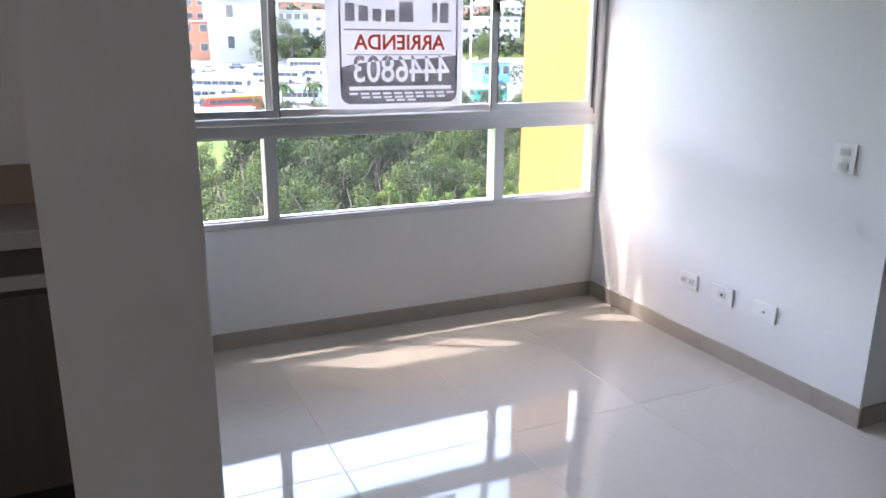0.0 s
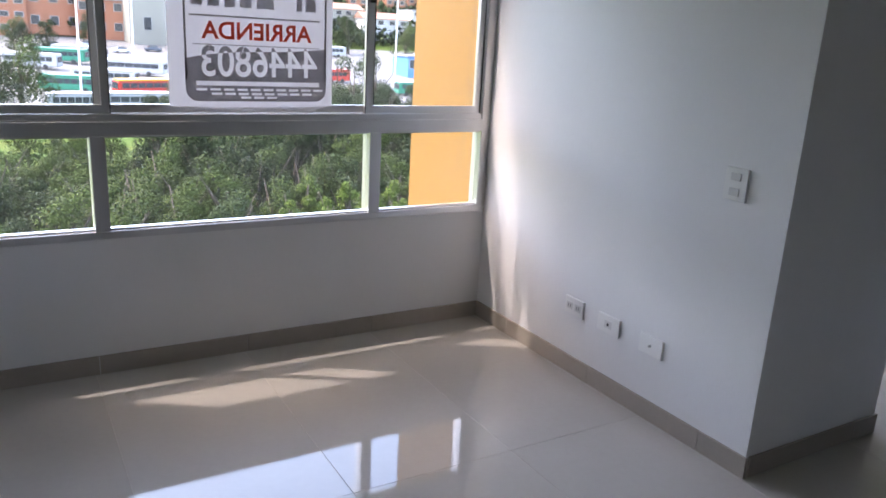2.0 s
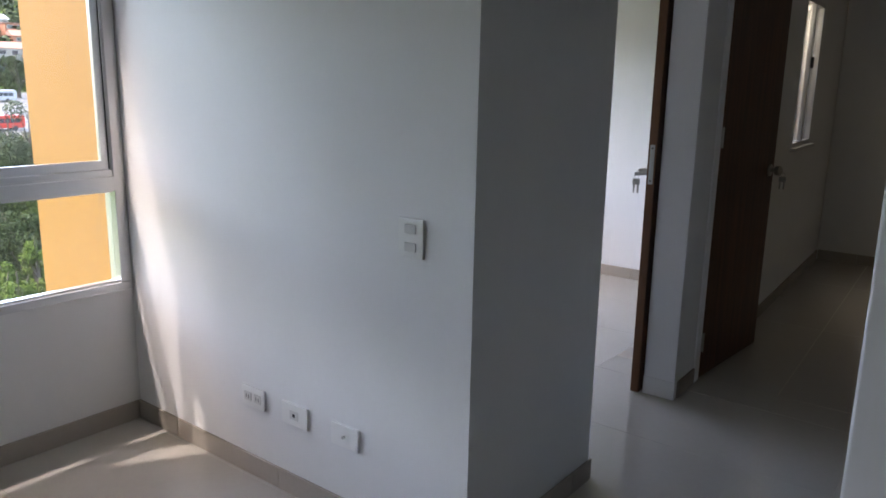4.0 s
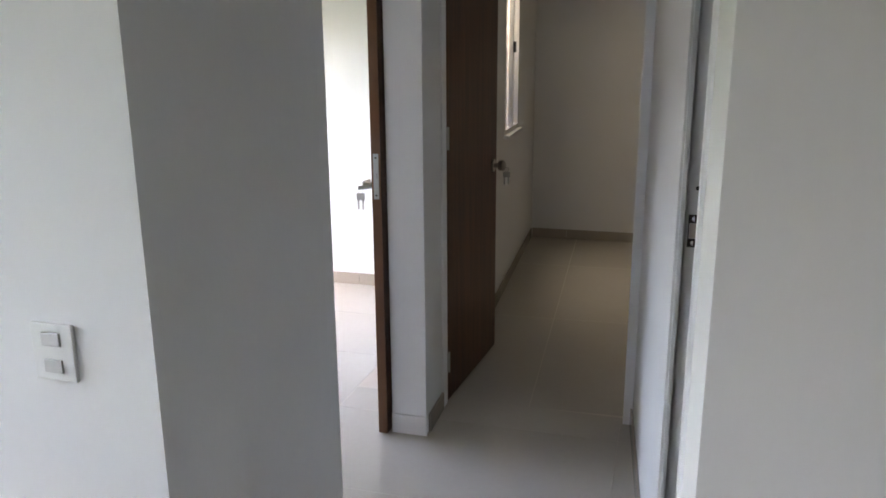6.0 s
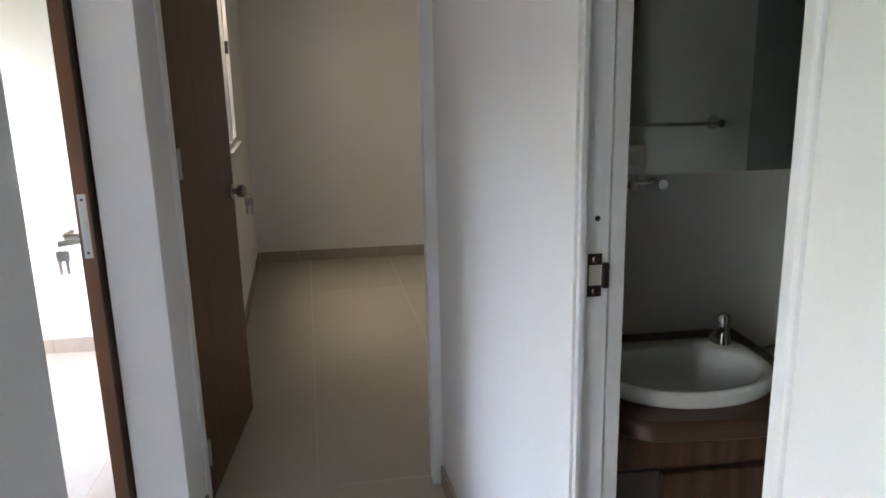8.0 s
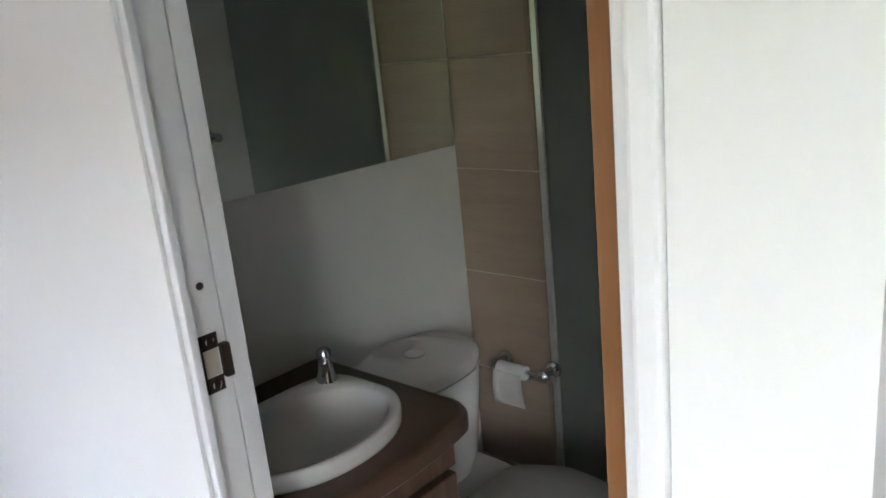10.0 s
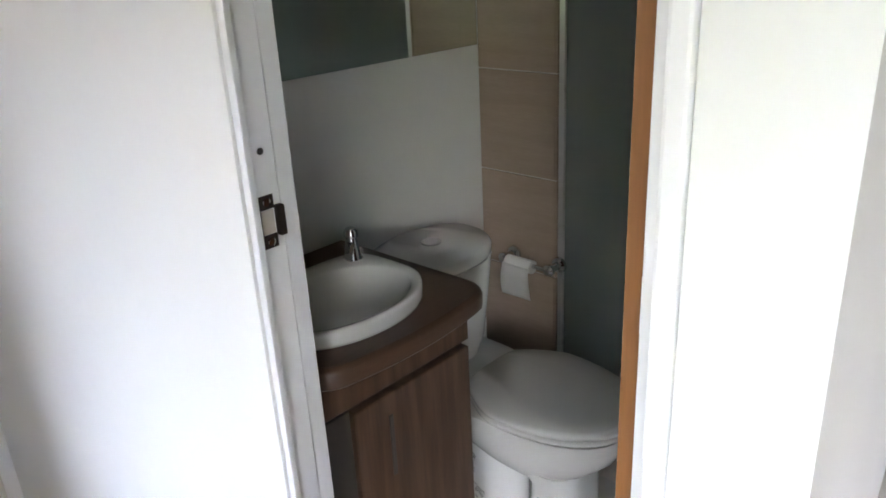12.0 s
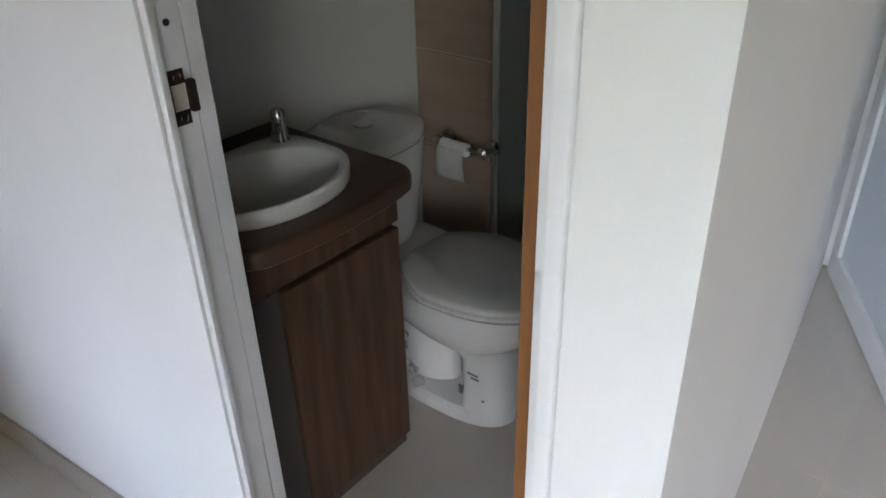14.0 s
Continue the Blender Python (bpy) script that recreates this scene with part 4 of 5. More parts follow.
def toilet():
    cy = -3.425
    t = thing("toilet", (0.98, cy, 0), "white ceramic toilet with closed lid and push-button tank", "toilet")
    # foot plate, front pedestal, narrower trap behind it, bowl
    part("foot_plate", loft([oval(0.955, cy, a, 0.27, c, z, p=2.8) for a, c, z in ((0.250, 0.118, 0.0), (0.252, 0.120, 0.006), (0.248, 0.117, 0.030), (0.236, 0.106, 0.040))]), CERAMIC, t, smooth=True)
    part("pedestal", loft([oval(x, cy, a, b, c, z, p=3.2) for x, a, b, c, z in ((0.79, 0.078, 0.066, 0.100, 0.020), (0.79, 0.070, 0.058, 0.094, 0.12), (0.79, 0.068, 0.066, 0.094, 0.20), (0.80, 0.080, 0.11, 0.108, 0.25))]), CERAMIC, t, smooth=True)
    part("trap", loft([oval(1.06, cy, 0.15, 0.17, c, z, p=2.0) for c, z in ((0.072, 0.035), (0.066, 0.14), (0.088, 0.24), (0.12, 0.29))]), CERAMIC, t, smooth=True)
    part("bowl", loft([oval(x, cy, a, b, c, z) for x, a, b, c, z in ((0.86, 0.12, 0.24, 0.092, 0.215), (0.88, 0.185, 0.27, 0.120, 0.255), (0.89, 0.245, 0.29, 0.150, 0.305), (0.89, 0.272, 0.30, 0.168, 0.355), (0.89, 0.278, 0.30, 0.172, 0.392))]), CERAMIC, t, smooth=True)
    # seat and lid
    part("seat", loft([lid_plan(a, c, z) for a, c, z in ((0.268, 0.166, 0.394), (0.280, 0.176, 0.398), (0.280, 0.176, 0.406), (0.262, 0.160, 0.4095), (0.258, 0.157, 0.411))]), SEATPL, t, "white plastic seat", smooth="all")
    part("lid", loft([lid_plan(a, c, z) for a, c, z in ((0.258, 0.157, 0.412), (0.264, 0.162, 0.4145), (0.284, 0.178, 0.4165), (0.284, 0.178, 0.428), (0.274, 0.169, 0.435), (0.15, 0.10, 0.439))]), SEATPL, t, "white plastic lid", smooth="all")
    for dy in (-0.07, 0.07):
        part("lid_hinge", tube([(1.03, cy + dy - 0.02, 0.415), (1.03, cy + dy + 0.02, 0.415)], 0.012, 12), SEATPL, t, smooth=True)
    part("rear_deck", loft([oval(1.165, cy, 0.17, 0.165, 0.15, z, p=4) for z in (0.26, 0.400)]), CERAMIC, t, smooth=True)
    tank = part("tank", loft([oval(1.235, cy + 0.008, a, 0.097, c, z, p=2.8) for a, c, z in ((0.115, 0.130, 0.401), (0.130, 0.145, 0.45), (0.142, 0.166, 0.60), (0.148, 0.176, 0.690))]), CERAMIC, t, smooth=True)
    part("tank_lid", loft([oval(1.235, cy + 0.008, a, 0.098, c, z, p=2.4) for a, c, z in ((0.150, 0.178, 0.692), (0.156, 0.182, 0.700), (0.156, 0.182, 0.722), (0.148, 0.176, 0.732), (0.08, 0.09, 0.738))]), CERAMIC, tank, smooth="all")
    part("push_button", tube([(1.216, cy + 0.006, 0.736), (1.216, cy + 0.006, 0.742)], 0.027, 20), CHROME, tank, "round chrome push button", smooth=True)
    part("sticker", tube([(1.082, -3.368, 0.648), (1.076, -3.364, 0.648)], 0.025, 20), mat("dark_blue_sticker", (0.02, 0.035, 0.07), 0.35), tank, "round dark blue sticker")
    # floor bolt cap and small printed labels
    part("bolt_cap", tube([(0.985, cy + 0.094, 0.034), (0.985, cy + 0.094, 0.052), (0.985, cy + 0.094, 0.064)], [0.018, 0.017, 0.008], 14), SEATPL, t, "white plastic bolt cap", smooth=True)
    for z, x, w in ((0.165, 0.775, 0.034), (0.153, 0.772, 0.026), (0.105, 0.825, 0.016), (0.095, 0.825, 0.014), (0.085, 0.827, 0.012), (0.09, 0.755, 0.007)):
        part("printed_label", boxes((x, cy + 0.090, z, x + w, cy + 0.0975, z + 0.004)), LABEL_GREY, t)
    # crumpled clear wrapping hanging from the bowl
    r2 = random.Random(3)
    w = thing("plastic_wrapping", (0.97, cy + 0.12, 0.08), "crumpled clear plastic wrapping clinging to the toilet", "plastic wrap")
    bm = bmesh.new()
    nu, nv = 34, 30
    g = []
    for j2 in range(nv + 1):
        row = []
        for i2 in range(nu + 1):
            u, v = i2 / nu, j2 / nv
            z = 0.080 + 0.24 * v
            fold = noise.noise(Vector((9 * u, 6 * v, 0.7))) + 0.6 * noise.noise(Vector((22 * u + 3 * v, 9 * v, 2.1)))
            edge = 1 + 0.16 * noise.noise(Vector((3.1, 5 * v, 0.4))) - 0.35 * (v - 0.55) ** 2
            x = 1.07 - 0.10 * u * edge + 0.010 * fold
            y = cy + 0.098 + 0.055 * v + 0.030 * math.sin(math.pi * u) * (1 - 0.4 * v) + 0.024 * fold
            row.append(bm.verts.new((x, y, z + 0.012 * noise.noise(Vector((7 * u, 3.3, 5 * v))))))
        g.append(row)
    for j2 in range(nv):
        for i2 in range(nu):
            bm.faces.new((g[j2][i2], g[j2][i2 + 1], g[j2 + 1][i2 + 1], g[j2 + 1][i2]))
    part("film", bm, WRAP, w, smooth="all")
    return t


toilet()


def paper_holder():
    h = thing("paper_holder", (1.13, STUB_Y, 0.60), "chrome toilet paper holder on the tiled stub", "paper holder")
    z = 0.592
    for x in (1.210, 1.048):
        part("bracket", tube([(x, STUB_Y, z), (x, STUB_Y + 0.008, z), (x, STUB_Y + 0.012, z), (x, STUB_Y + 0.060, z)], [0.024, 0.022, 0.012, 0.012], 18), CHROME, h, smooth=True)
        part("end_ball", tube([(x, STUB_Y + 0.044, z), (x, STUB_Y + 0.050, z), (x, STUB_Y + 0.060, z), (x, STUB_Y + 0.068, z)], [0.012, 0.018, 0.018, 0.009], 16), CHROME, h, smooth=True)
    part("rod", tube([(1.210, STUB_Y + 0.055, z), (1.048, STUB_Y + 0.055, z)], 0.007, 10), CHROME, h, smooth=True)
    r = thing("paper_roll", (1.14, STUB_Y + 0.055, 0.60), "nearly used white toilet paper roll hanging on its holder", "toilet paper")
    part("roll", tube([(1.196, STUB_Y + 0.055, z - 0.004), (1.104, STUB_Y + 0.055, z - 0.004)], 0.020, 24), PAPER, r, smooth=True)
    bm = bmesh.new()
    rows = []
    for q in range(9):
        u = q / 8
        rows.append([bm.verts.new((1.200 - 0.098 * w + 0.004 * math.sin(3 * u), STUB_Y + 0.0755 + 0.006 * math.sin(2.5 * u + 2 * w), z - 0.100 * u - 0.006 * w * u)) for w in (0, 0.25, 0.5, 0.75, 1)])
    for a, b in zip(rows, rows[1:]):
        for q in range(4):
            bm.faces.new((a[q], a[q + 1], b[q + 1], b[q]))
    bmesh.ops.solidify(bm, geom=list(bm.faces), thickness=0.001)
    part("loose_sheet", bm, PAPER, r, smooth="all")


paper_holder()

# ---- patio door behind the bathroom wall ----
pd = thing("patio_door", (0.22, -4.74, 0), "white aluminium door with frosted pane standing ajar", "door", "", "structure")
m = Matrix.Translation((0.235, -4.70, 0)) @ Matrix.Rotation(math.atan2(0.69, -0.355), 4, "Z")
for nm, row, ma in (("bottom_rail", (0.0, -0.018, 0.012, 0.80, 0.018, 0.10), FRAME), ("top_rail", (0.0, -0.018, 1.95, 0.80, 0.018, 2.02), FRAME),
                    ("stile", (0.0, -0.018, 0.10, 0.065, 0.018, 1.95), FRAME), ("stile", (0.735, -0.018, 0.10, 0.80, 0.018, 1.95), FRAME),
                    ("middle_rail", (0.065, -0.018, 1.0, 0.735, 0.018, 1.06), FRAME), ("pane", (0.065, -0.004, 0.10, 0.735, 0.004, 1.0), FROST), ("pane", (0.065, -0.004, 1.06, 0.735, 0.004, 1.95), FROST)):
    bm = boxes(row)
    bm.transform(m)
    part(nm, bm, ma, pd, bevel=0.003 if ma is FRAME else 0)
part("door_post", boxes((0.20, -4.82, 0.0, 0.30, -4.742, 2.06)), FRAME, pd, bevel=0.003)

# ---- kitchen corner ----
kc = thing("kitchen_cabinet", (-3.2, -1.0, 0), "dark laminate kitchen base cabinet under a grey counter", "cabinet")
part("body", boxes((-4.19, -1.115, 0.10, -2.57, -0.725, 0.845)), KITCHEN, kc, bevel=0.002)
part("plinth", boxes((-4.19, -1.07, 0.0, -2.57, -0.725, 0.10)), BLACK, kc)
part("handle_rail", boxes((-4.19, -1.130, 0.730, -2.57, -1.115, 0.770)), COUNTER, kc, "grey metal handle rail", bevel=0.002)
for i in range(3):
    part("door", boxes((-4.18 + 0.546 * i, -1.137, 0.115, -3.642 + 0.546 * i, -1.117, 0.715)), KITCHEN, kc, bevel=0.003)
kt = thing("kitchen_counter", (-3.2, -1.0, 0.85), "grey steel kitchen counter beside the partition", "countertop")
part("slab", boxes((-4.19, -1.150, 0.850, -2.57, -0.725, 0.900)), COUNTER, kt, bevel=0.004)
part("backsplash", boxes((-4.19, -0.745, 0.900, -2.57, -0.724, 1.02)), BATHTILE, kt)


# ---- outside ----
def ground_z(y):
    """Level below the window, then a yard and a hillside that climb away."""
    if y < 130:
        return -13.0
    if y < 235:
        return -13.0 + (y - 130) * 0.085
    return -4.08 + (y - 235) * 0.20


def out_there(k, d):
    """Plan place at d metres out, k metres aside for each metre out."""
    return -2.2 + k * d, d - 3.2


GRASS = mat("rough_grass", (0.036, 0.070, 0.008), 0.9, spec=0.1, scale=0.35, vary=0.45, fine=2.4, fine_vary=0.6, second=(0.050, 0.062, 0.012))
ASPHALT = mat("pale_asphalt", (0.090, 0.089, 0.086), 0.85, scale=0.08, vary=0.12, fine=2, fine_vary=0.08)
LEAF_A = mat("green_leaves", (0.0259, 0.0403, 0.0065), 0.6, spec=0.12, scale=0.8, vary=0.25, per_object=0.25, per_island=0.4)
LEAF_B = mat("bright_leaves", (0.0432, 0.0677, 0.0086), 0.6, spec=0.12, scale=0.8, vary=0.2, per_object=0.2, per_island=0.35)
LEAF_C = mat("dark_leaves", (0.0144, 0.0238, 0.0058), 0.6, spec=0.12, scale=0.8, vary=0.25, per_object=0.25, per_island=0.4)
LEAF_D = mat("grey_green_leaves", (0.0230, 0.0346, 0.0144), 0.6, spec=0.12, scale=0.8, vary=0.25, per_object=0.2, per_island=0.4)
BARK = mat("bark", (0.06, 0.046, 0.034), 0.9, scale=3, vary=0.2)

bm = bmesh.new()
lines = [3, 20, 40, 60, 80, 100, 115, 130, 150, 170, 190, 210, 235, 260, 290, 320, 360, 400, 450, 520, 650, 900]
grid = []
for y in lines:
    row = []
    for i in range(37):
        x = -900 + 50 * i
        bump = 0.5 * noise.noise(Vector((x * 0.02, y * 0.03, 0.3))) if y < 120 else (5 * noise.noise(Vector((x * 0.012, y * 0.02, 0.3))) if y > 280 else 0.0)
        row.append(bm.verts.new((x, y, ground_z(y) + bump)))
    grid.append(row)
for j in range(len(lines) - 1):
    for i in range(36):
        bm.faces.new((grid[j][i], grid[j][i + 1], grid[j + 1][i + 1], grid[j + 1][i]))
tagged(part("ground", bm, GRASS), "rough green ground that climbs to a far hillside", "ground", "", "structure")
bm = bmesh.new()
rows_y = (128.0, 130.0, 235.0)
vs = [[bm.verts.new((x, y, ground_z(y) + 0.08)) for x in (-60, 150)] for y in rows_y]
for p, q in zip(vs, vs[1:]):
    bm.faces.new((p[0], p[1], q[1], q[0]))
lot = tagged(part("parking_lot", bm, ASPHALT), "pale sloping paved bus yard", "parking lot", "", "structure")


def crown_mesh(rng, height, radius, count, leaf):
    """Leaf sprays gathered into uneven lumps round the limbs."""
    verts, faces = [], []
    lumps = []
    for i in range(13):
        a, h = rng.uniform(0, math.tau), rng.uniform(0.22, 0.95)
        r = radius * (1.0 - 0.75 * max(0, h - 0.35)) * rng.uniform(0.35, 0.85)
        lumps.append((r * math.cos(a), r * math.sin(a), h * height, radius * rng.uniform(0.28, 0.50)))
    for i in range(count):
        cx, cy, cz, cr = lumps[rng.randrange(len(lumps))]
        d = Vector((rng.gauss(0, 1), rng.gauss(0, 1), rng.gauss(0.25, 0.9))).normalized() * cr * rng.uniform(0.70, 1.08)
        c = Vector((cx, cy, cz)) + d
        n = (d.normalized() + Vector((rng.uniform(-0.7, 0.7), rng.uniform(-0.7, 0.7), rng.uniform(-0.3, 0.7)))).normalized()
        u = n.orthogonal().normalized()
        u = Matrix.Rotation(rng.uniform(0, math.tau), 3, n) @ u
        v = n.cross(u)
        s = leaf * rng.uniform(0.6, 1.3)
        b = len(verts)
        verts += [c + u * s, c + v * s * 0.5 + n * s * 0.15, c - u * s, c - v * s * 0.5 + n * s * 0.15]
        faces += [(b, b + 1, b + 2), (b, b + 2, b + 3)]
    me = bpy.data.meshes.new("crown")
    me.from_pydata([tuple(p) for p in verts], [], faces)
    return me


def tree(rng, height, radius, count, leaf, material, label):
    t = thing("tree", (0, 0, 0), label, "tree", "trees below the window")
    th = height * 0.35
    trunk = tube([(0, 0, 0), (0.05, 0.03, th), (0.0, 0.1, height * 0.8)], [0.24, 0.17, 0.04], 8)
    for i in range(4):
        a = i * 1.6 + rng.uniform(0, 1)
        limb = tube([(0, 0, th * (0.7 + 0.25 * i)), (0.35 * radius * math.cos(a), 0.35 * radius * math.sin(a), th + 0.1 * height * i + 0.4), (0.75 * radius * math.cos(a), 0.75 * radius * math.sin(a), th + 0.13 * height * i + 1.3)], [0.09, 0.06, 0.02], 6)
        tmp = bpy.data.meshes.new("limb")
        limb.to_mesh(tmp)
        limb.free()
        trunk.from_mesh(tmp)
        bpy.data.meshes.remove(tmp)
    part("trunk", trunk, BARK, t)
    me = crown_mesh(rng, height, radius, count, leaf)
    me.materials.append(material)
    c = new("crown", me)
    c.parent = t
    return t


rng = random.Random(7)
KINDS = [tree(rng, 5.0, 2.1, 4600, 0.085, LEAF_A, "broad leafy green tree on the slope"),
         tree(rng, 4.6, 1.8, 4400, 0.085, LEAF_C, "dark green bushy tree on the slope"),
         tree(rng, 5.2, 1.25, 4200, 0.08, LEAF_B, "bright green upright tree on the slope"),
         tree(rng, 12.5, 3.4, 7000, 0.15, LEAF_D, "tall grey-green open tree on the slope"),
         tree(rng, 3.0, 2.0, 4000, 0.08, LEAF_A, "low green bush on the slope")]
used = set()


def plant(kind, k, d, s):
    x, y = out_there(k, d)
    m = pose(x, y, ground_z(y) - 0.1, 0, 0, rng.uniform(0, 360))
    if kind not in used:
        used.add(kind)
        KINDS[kind].matrix_world = m
        KINDS[kind].scale = (s, s, s)
    else:
        o = copy_thing(KINDS[kind], m)
        o.scale = (s, s, s)


# the wood below the window
for row, d in enumerate((40, 44, 48, 52.5, 57, 62, 67, 73, 80, 88, 97, 107)):
    step = 2.7 / d if d < 70 else 3.6 / d
    k = -0.02 + rng.uniform(0, step)
    while k < 0.66:
        jitter = rng.uniform(-1.4, 1.4)
        if k < 0.17 + 0.02 * rng.uniform(-1, 1):
            if d < 86:
                plant(rng.choice((4, 4, 0)) if d > 54 else rng.choice((0, 4, 1)), k, d + jitter, rng.uniform(0.8, 1.15))
            elif rng.random() < 0.25:
                plant(rng.choice((4, 4, 1)), k, d + jitter, rng.uniform(0.35, 0.8))
        elif d < 51 and k > 0.33:
            plant(2, k, d + jitter, rng.uniform(0.85, 1.1))
        elif d < 60:
            plant(rng.choice((0, 0, 1)), k, d + jitter, rng.uniform(0.9, 1.2))
        else:
            plant(rng.choice((1, 0, 1)), k, d + jitter, rng.uniform(1.0, 1.5))
        k += step * rng.uniform(0.8, 1.25)
# tall trees that rise past the middle rail
for k, d, s in ((0.44, 88, 1.0), (0.475, 95, 1.08), (0.415, 104, 1.0), (0.50, 90, 0.75), (0.60, 86, 1.05), (0.565, 100, 0.8), (0.645, 92, 1.1), (0.39, 120, 0.8)):
    plant(3, k, d, s)
# trees in and beyond the yard
for k, d, s, kind in ((0.245, 222, 2.4, 0), (0.30, 230, 2.2, 0), (0.035, 196, 1.6, 1), (0.105, 222, 1.7, 1), (0.365, 235, 2.2, 1), (0.33, 205, 1.8, 0), (0.43, 225, 2.4, 1), (0.52, 215, 2.2, 0), (0.37, 150, 1.1, 0), (0.385, 152, 1.2, 1), (0.030, 122, 2.2, 0), (0.008, 112, 1.9, 1), (0.215, 215, 2.6, 0), (0.06, 205, 1.5, 1), (0.027, 200, 1.6, 0)):
    plant(kind, k, d, s)



def palm(k, d, height):
    """Slim trunk under a ball of arching fronds."""
    x, y = out_there(k, d)
    z = ground_z(y)
    t = thing("palm_tree", (x, y, z), "small green palm tree standing in the bus yard", "tree")
    part("trunk", tube([(x, y, z), (x + 0.1, y, z + height * 0.5), (x, y, z + height)], [0.20, 0.15, 0.14], 8), BARK, t)
    for n in range(16):
        a, rise, reach = n * 2.4, rng.uniform(0.2, 1.5), rng.uniform(2.2, 3.0)
        bm = bmesh.new()
        rows = []
        for q in range(7):
            u = q / 6
            c = Vector((x + reach * u * math.cos(a), y + reach * u * math.sin(a), z + height + rise * math.sin(u * 2.2) - 2.2 * u * u))
            side = Vector((-math.sin(a), math.cos(a), -0.25)) * (0.05 + 0.38 * math.sin(math.pi * min(1, u * 0.9 + 0.1)))
            low = Vector((0, 0, -0.18))
            rows.append([bm.verts.new(c - side + low), bm.verts.new(c), bm.verts.new(c + side + low)])
        for p, q in zip(rows, rows[1:]):
            bm.faces.new((p[0], p[1], q[1], q[0]))
            bm.faces.new((p[1], p[2], q[2], q[1]))
        part("frond", bm, LEAF_A, t)


palm(0.2296, 144, 5.2)
palm(0.272, 150, 4.4)

# buses and cars of the yard
BUS_WHITE = mat("white_bus_paint", (0.29, 0.30, 0.31), 0.35, vary=0.02)
BUS_RED = mat("red_bus_paint", (0.36, 0.03, 0.02), 0.35, vary=0.03)
BUS_GREEN = mat("green_bus_paint", (0.015, 0.16, 0.10), 0.35, vary=0.03)
BUS_YELLOW = mat("yellow_bus_paint", (0.46, 0.28, 0.02), 0.35, vary=0.03)
DARKGLASS = mat("dark_vehicle_glass", (0.03, 0.035, 0.04), 0.1, vary=0.05)


def bus(k, d, turn, paint, roof, label, length=11.0):
    x, y = out_there(k, d)
    z = ground_z(y) + 0.09
    b = thing("bus", (x, y, z), label, "bus", "buses in the yard")
    m = pose(x, y, z, 4.0, 0, turn)
    def put(name, bm, ma, bevel=0.0):
        if bevel:
            bmesh.ops.bevel(bm, geom=list(bm.edges), offset=bevel, segments=2, affect="EDGES", clamp_overlap=True)
        bm.transform(m)
        return part(name, bm, ma, b)
    h = length / 2
    put("body", boxes((-h, -1.25, 0.45, h, 1.25, 2.75)), paint, 0.18)
    put("roof", boxes((-h + 0.1, -1.18, 2.70, h - 0.1, 1.18, 3.0)), roof, 0.12)
    for i in range(7):
        a = -h + 0.7 + i * (length - 1.6) / 7
        for s in (-1, 1):
            put("side_window", boxes((a, s * 1.23, 1.55, a + (length - 1.6) / 7 - 0.12, s * 1.27, 2.45)), DARKGLASS)
    for s in (-1, 1):
        put("windscreen", boxes((s * (h - 0.02), -1.05, 1.35, s * (h + 0.02), 1.05, 2.5)), DARKGLASS)
        for xx in (-0.58, 0.55):
            put("wheel", tube([(xx * h, s * 1.0, 0.48), (xx * h, s * 1.28, 0.48)], 0.48, 16), BLACK)
    return b



bus(0.1648, 148, 20, BUS_RED, BUS_YELLOW, "red and yellow bus parked in the yard", 12)
bus(0.081, 151, -22, BUS_GREEN, BUS_GREEN, "green bus parked in the yard", 10)
bus(0.1197, 159, -30, BUS_WHITE, BUS_WHITE, "white bus parked in the yard", 12)
bus(0.150, 173, -32, BUS_WHITE, BUS_WHITE, "white bus parked in the yard", 14)
bus(0.0437, 179, -28, BUS_WHITE, BUS_WHITE, "white bus parked in the yard", 11)
bus(0.074, 188, -30, BUS_GREEN, BUS_GREEN, "green bus parked in the yard", 11)
bus(0.093, 194, -30, BUS_WHITE, BUS_WHITE, "white bus parked in the yard", 12)
bus(0.2257, 186, -34, BUS_WHITE, BUS_GREEN, "white and green bus parked in the yard", 13)
bus(0.250, 190, -34, BUS_WHITE, BUS_WHITE, "white bus parked in the yard", 13)
bus(0.2556, 154, -24, BUS_WHITE, BUS_GREEN, "white and green bus parked in the yard", 9)
bus(0.264, 208, -20, BUS_WHITE, BUS_WHITE, "white bus parked in the yard", 10)
bus(0.355, 214, 4, BUS_WHITE, BUS_WHITE, "white bus parked in the yard", 11)
bus(0.40, 216, 4, BUS_WHITE, BUS_WHITE, "white bus parked in the yard", 11)
bus(0.405, 168, 2, BUS_RED, BUS_RED, "red bus parked in the yard", 9)
bus(0.088, 133, 3, BUS_WHITE, BUS_WHITE, "white bus at the near edge of the yard", 9)
bus(0.150, 134, 3, BUS_WHITE, BUS_WHITE, "white bus at the near edge of the yard", 12)
bus(0.535, 152, 6, BUS_GREEN, BUS_WHITE, "green and white bus at the near edge of the yard", 9)
CAR_PAINTS = [mat("silver_car_paint", (0.5, 0.5, 0.52), 0.3), mat("dark_car_paint", (0.05, 0.06, 0.08), 0.3), BUS_WHITE]
